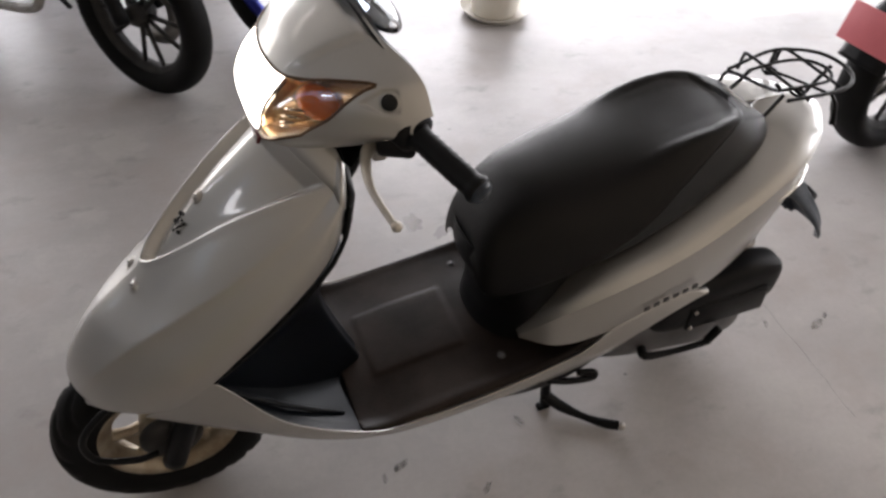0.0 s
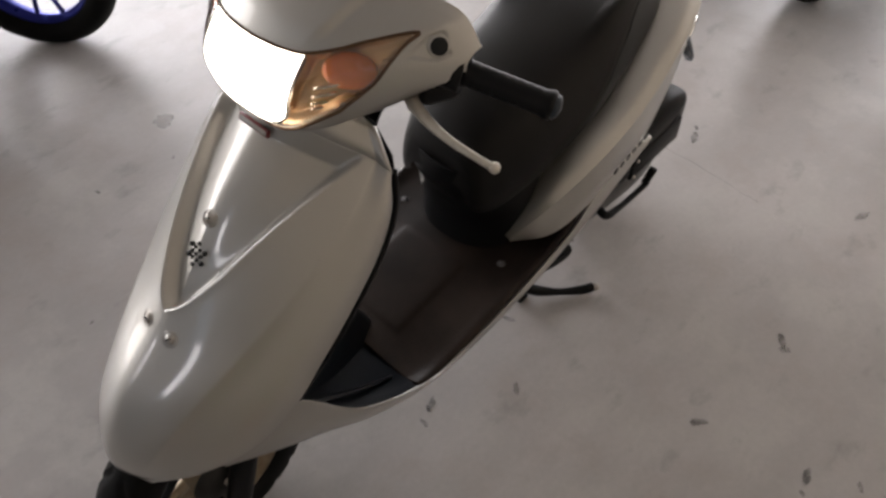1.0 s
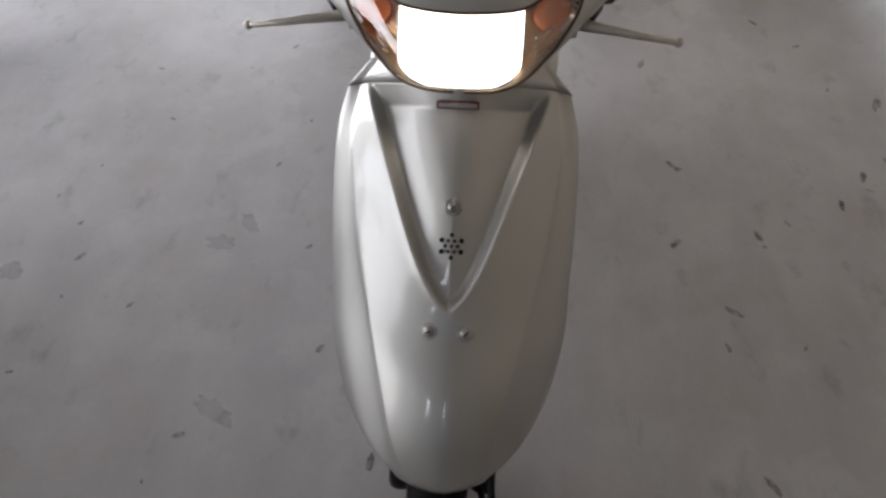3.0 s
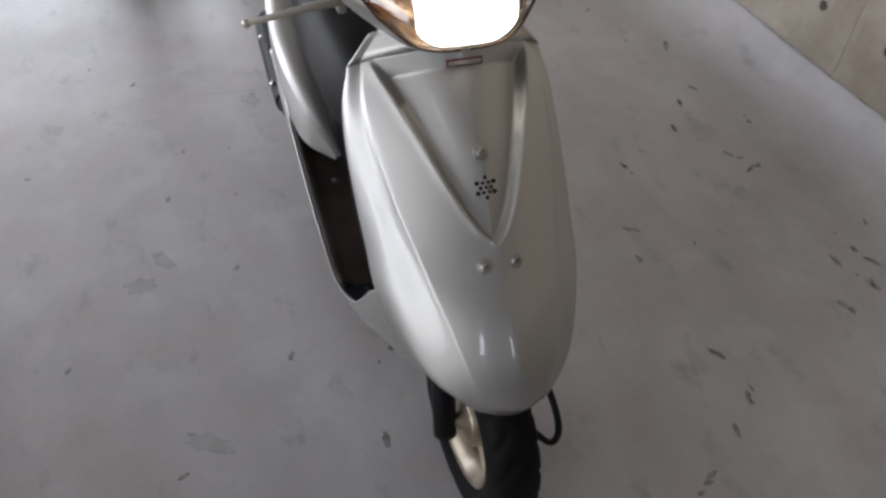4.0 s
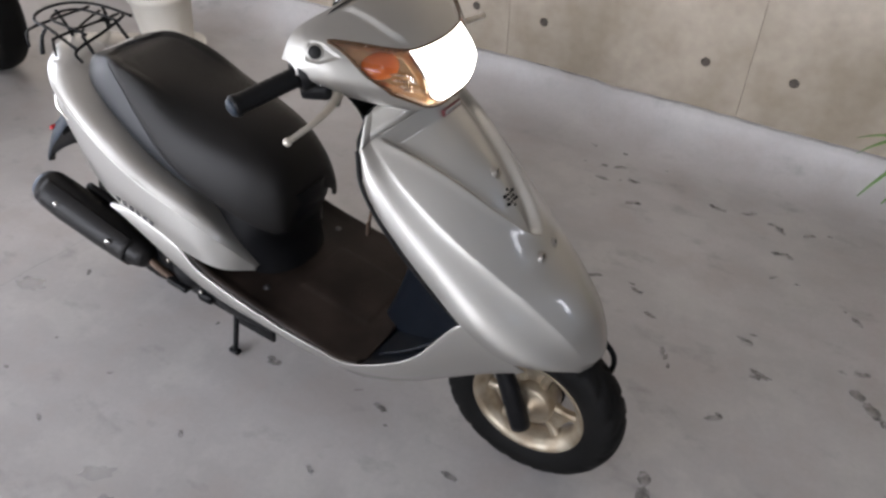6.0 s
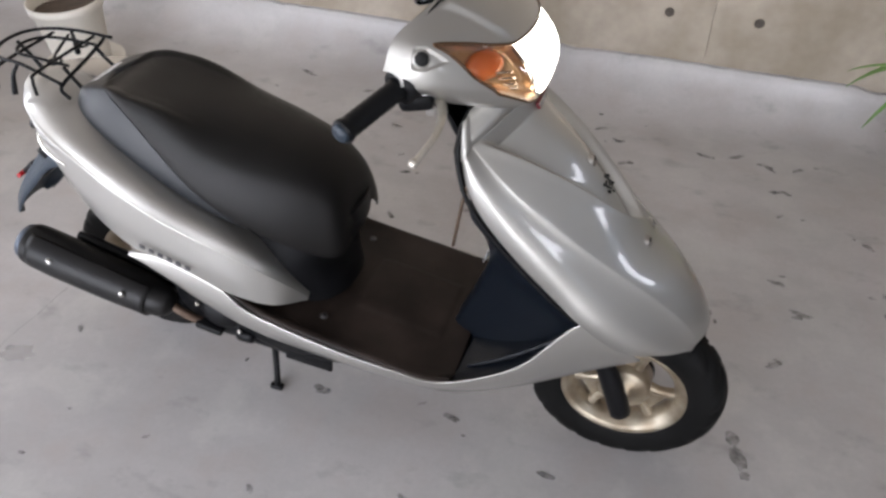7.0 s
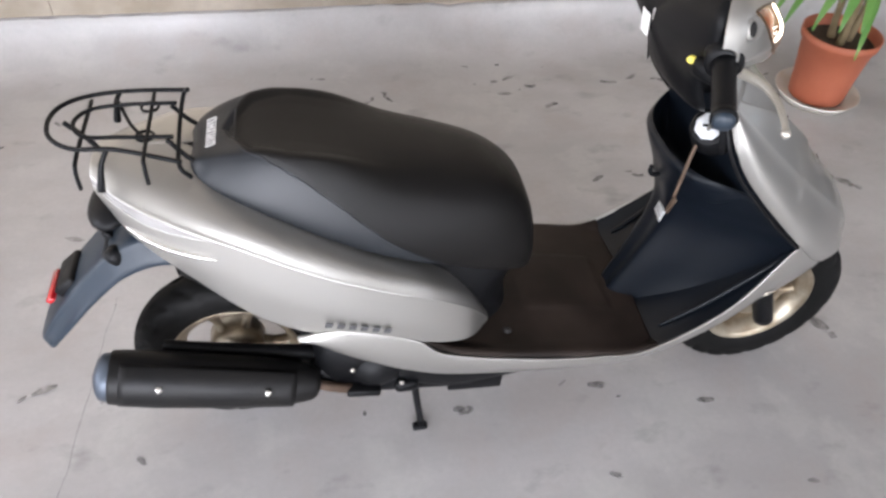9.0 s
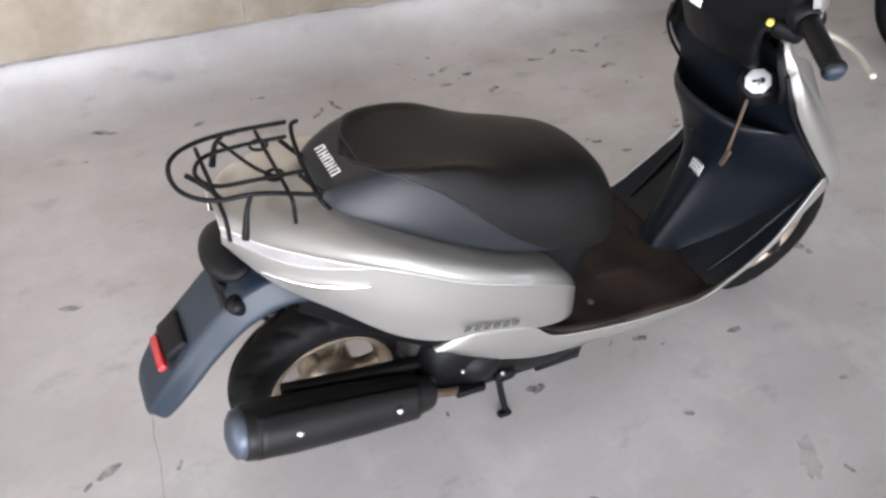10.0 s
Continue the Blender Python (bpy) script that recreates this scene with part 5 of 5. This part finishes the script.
def potted_palm():
    root = planter_pot("potted_plant", pose(2.30, 1.08, 0), 0.135, 0.27, TERRACOTTA, "green strap-leaved plant in a terracotta pot on a white saucer", "")
    tagged(root, "", "plant")
    rng = random.Random(11)
    for i in range(3):
        x, y = 0.03 * math.cos(i * 2.1), 0.03 * math.sin(i * 2.1)
        h = 0.20 + 0.07 * i
        part("stem", tube([(x, y, 0.22), (x * 1.4, y * 1.4, 0.3), (x * 1.8, y * 1.8, 0.24 + h)], (0.016, 0.013, 0.010), 10, 14), STEM, root)
        for k in range(17):
            a = rng.uniform(0, 2 * math.pi)
            z = 0.24 + h * rng.uniform(0.45, 1.05)
            part("leaf", palm_leaf(root, (x * 1.6, y * 1.6, z), a, rng.uniform(0.32, 0.58), rng.uniform(0.28, 0.50), rng.uniform(0.26, 0.50), rng.uniform(0.014, 0.024), rng), LEAF, root)


potted_palm()
planter_pot("planter", pose(-1.02, 1.10, 0), 0.145, 0.30, IVORY, "empty fluted ivory plastic planter with soil on a saucer", "ivory planters", 16)
planter_pot("planter", pose(-0.16, -1.97, 0), 0.14, 0.30, IVORY, "empty fluted ivory plastic planter with soil on a saucer", "ivory planters", 16)


def big_wheel(parent, name, x, rimmat, r=0.30, w=0.11):
    root = new(name)
    root.parent = parent
    root.matrix_local = pose(x, 0, r)
    hw = w / 2
    prof = [(r - 0.085, -hw * 0.62), (r - 0.07, -hw * 0.85), (r - 0.045, -hw), (r - 0.02, -hw * 0.88), (r - 0.005, -hw * 0.5), (r, 0), (r - 0.005, hw * 0.5), (r - 0.02, hw * 0.88), (r - 0.045, hw), (r - 0.07, hw * 0.85), (r - 0.085, hw * 0.62)]
    part("tyre", lathe([tuple(q) for q in spline(np.array(prof), 30)], 64, "y"), RUBBER, root)
    q = r - 0.085
    part("rim", lathe([(q - 0.018, -0.02), (q - 0.004, -hw * 0.55), (q + 0.006, -hw * 0.66), (q + 0.006, -hw * 0.5), (q - 0.008, 0), (q + 0.006, hw * 0.5), (q + 0.006, hw * 0.66), (q - 0.004, hw * 0.55), (q - 0.018, 0.02)], 64, "y", closed=True), rimmat, root)
    part("hub", lathe([(0, -0.05), (0.025, -0.05), (0.04, -0.03), (0.04, 0.03), (0.025, 0.05), (0, 0.05)], 24, "y"), ENGINE, root)
    for i in range(10):
        a = 2 * math.pi * (i + (0.22 if i % 2 else 0)) / 10
        part("spoke", tube([(0.03 * math.cos(a), 0, 0.03 * math.sin(a)), ((q - 0.01) * math.cos(a), 0, (q - 0.01) * math.sin(a))], 0.0085, 8), rimmat, root)
    disc = lathe([(0.075, 0.046), (0.13, 0.046), (0.13, 0.050), (0.075, 0.050)], 40, "y", closed=True)
    part("brake_disc", disc, STEEL, root)
    return root


def motorcycle(at, paint, rimmat, label, plate=False):
    """A parked naked motorcycle, rear wheel at the origin, facing +x."""
    root = thing("motorcycle", label, "motorcycle", at, "parked motorcycles")
    big_wheel(root, "rear_wheel", 0.0, rimmat, 0.30, 0.13)
    big_wheel(root, "front_wheel", 1.33, rimmat, 0.295, 0.105)
    for s in (1, -1):
        part("fork_leg", tube([(1.33, s * 0.085, 0.29), (1.24, s * 0.085, 0.52), (1.10, s * 0.085, 0.92)], (0.027, 0.025, 0.021), 14, 16), BLACK, root)
        part("grip", tube([(1.02, s * 0.26, 1.03), (0.98, s * 0.37, 1.02)], 0.017, 12), RUBBER, root)
        part("swing_arm", tube([(0.0, s * 0.095, 0.30), (0.25, s * 0.095, 0.34), (0.48, s * 0.08, 0.40)], 0.02, 12, 12), BLACK, root)
        part("shock", tube([(0.08, s * 0.105, 0.34), (0.20, s * 0.10, 0.66)], 0.024, 12), STEEL, root)
    part("handlebar", tube([(1.02, -0.26, 1.03), (1.07, -0.12, 1.00), (1.09, 0, 0.99), (1.07, 0.12, 1.00), (1.02, 0.26, 1.03)], 0.011, 10, 30), STEEL, root)
    part("front_fender", sheet(both(net(np.array([[(1.33 + 0.325 * math.cos(a), 0, 0.295 + 0.325 * math.sin(a)), (1.33 + 0.318 * math.cos(a), 0.045, 0.295 + 0.318 * math.sin(a)), (1.33 + 0.30 * math.cos(a), 0.065, 0.295 + 0.30 * math.sin(a))] for a in np.radians((35, 65, 95, 125, 150))]), 30, 14)), 0.003), paint, root)
    part("headlamp", ball((1.19, 0, 0.87), (0.08, 0.09, 0.09), 24, 14), BLACK, root)
    part("fuel_tank", ball((0.80, 0, 0.78), (0.24, 0.135, 0.125), 28, 16, (0, -8, 0)), paint, root)
    part("seat", ball((0.38, 0, 0.745), (0.30, 0.12, 0.055), 28, 14, (0, 4, 0)), SEAT, root)
    part("engine", join(block((0.34, 0.26, 0.26), (0.68, 0, 0.38), 0.05), block((0.16, 0.22, 0.24), (0.80, 0, 0.58), 0.03, (0, 20, 0))), ENGINE, root)
    part("frame_spine", tube([(1.12, 0, 0.86), (0.85, 0, 0.62), (0.55, 0, 0.62), (0.30, 0, 0.66), (0.05, 0, 0.70)], 0.025, 12, 24), BLACK, root)
    part("exhaust", tube([(0.86, -0.06, 0.42), (0.92, -0.11, 0.25), (0.60, -0.15, 0.22), (0.30, -0.17, 0.27), (-0.02, -0.18, 0.34)], (0.018, 0.018, 0.02, 0.045, 0.04), 16, 40), STEEL, root)
    part("rear_fender", sheet(both(net(np.array([[(0.30 * math.cos(a) * 1.13, 0, 0.30 + 0.34 * math.sin(a)), (0.30 * math.cos(a) * 1.10, 0.06, 0.30 + 0.33 * math.sin(a)), (0.30 * math.cos(a) * 1.05, 0.08, 0.30 + 0.31 * math.sin(a))] for a in np.radians((70, 95, 120, 145, 165))]), 30, 14)), 0.003), BLACK, root)
    part("tail_lamp", block((0.05, 0.12, 0.05), (-0.20, 0, 0.66), 0.012, (0, 20, 0)), RED, root)
    if plate:
        p = part("number_plate", block((0.004, 0.20, 0.125), (-0.315, 0, 0.50), 0.0015, (0, 12, 0)), PINK, root, "pink plate with unreadable marks")
        part("plate_bars", join(*(block((0.002, w, 0.034), (-0.3185, y, 0.485), 0, (0, 12, 0)) for y, w in ((-0.06, 0.025), (-0.02, 0.025), (0.03, 0.025), (0.065, 0.025)))), GREYBAR, p)
    part("side_stand", tube([(0.55, 0.12, 0.26), (0.56, 0.20, 0.12), (0.57, 0.26, 0.012)], 0.011, 10, 12), BLACK, root)
    return root


# a row whose tails point at the scooter, and a row beyond its other side
motorcycle(pose(-1.12, -0.62, 0, 0, 0, 186), BLACK, ENGINE, "black motorcycle with a pink plate, its tail towards the scooter", True)
motorcycle(pose(-1.33, -0.05, 0, 0, 0, 180), BLUE, ENGINE, "dark blue motorcycle parked in the row behind")
motorcycle(pose(-1.55, 0.56, 0, 0, 0, 176), BLACK, ENGINE, "black motorcycle at the end of the row near the planter")
motorcycle(pose(2.195, -2.70, 0, 0, 0, 130), BLACK, ENGINE, "black motorcycle with dark cast wheels facing the scooter")
motorcycle(pose(1.675, -2.90, 0, 0, 0, 130), BLACK, BLUE, "black motorcycle with blue wheel rims facing the scooter")
motorcycle(pose(3.05, 0.62, 0, 0, 0, -62), BLACK, ENGINE, "black motorcycle standing beyond the potted plant")
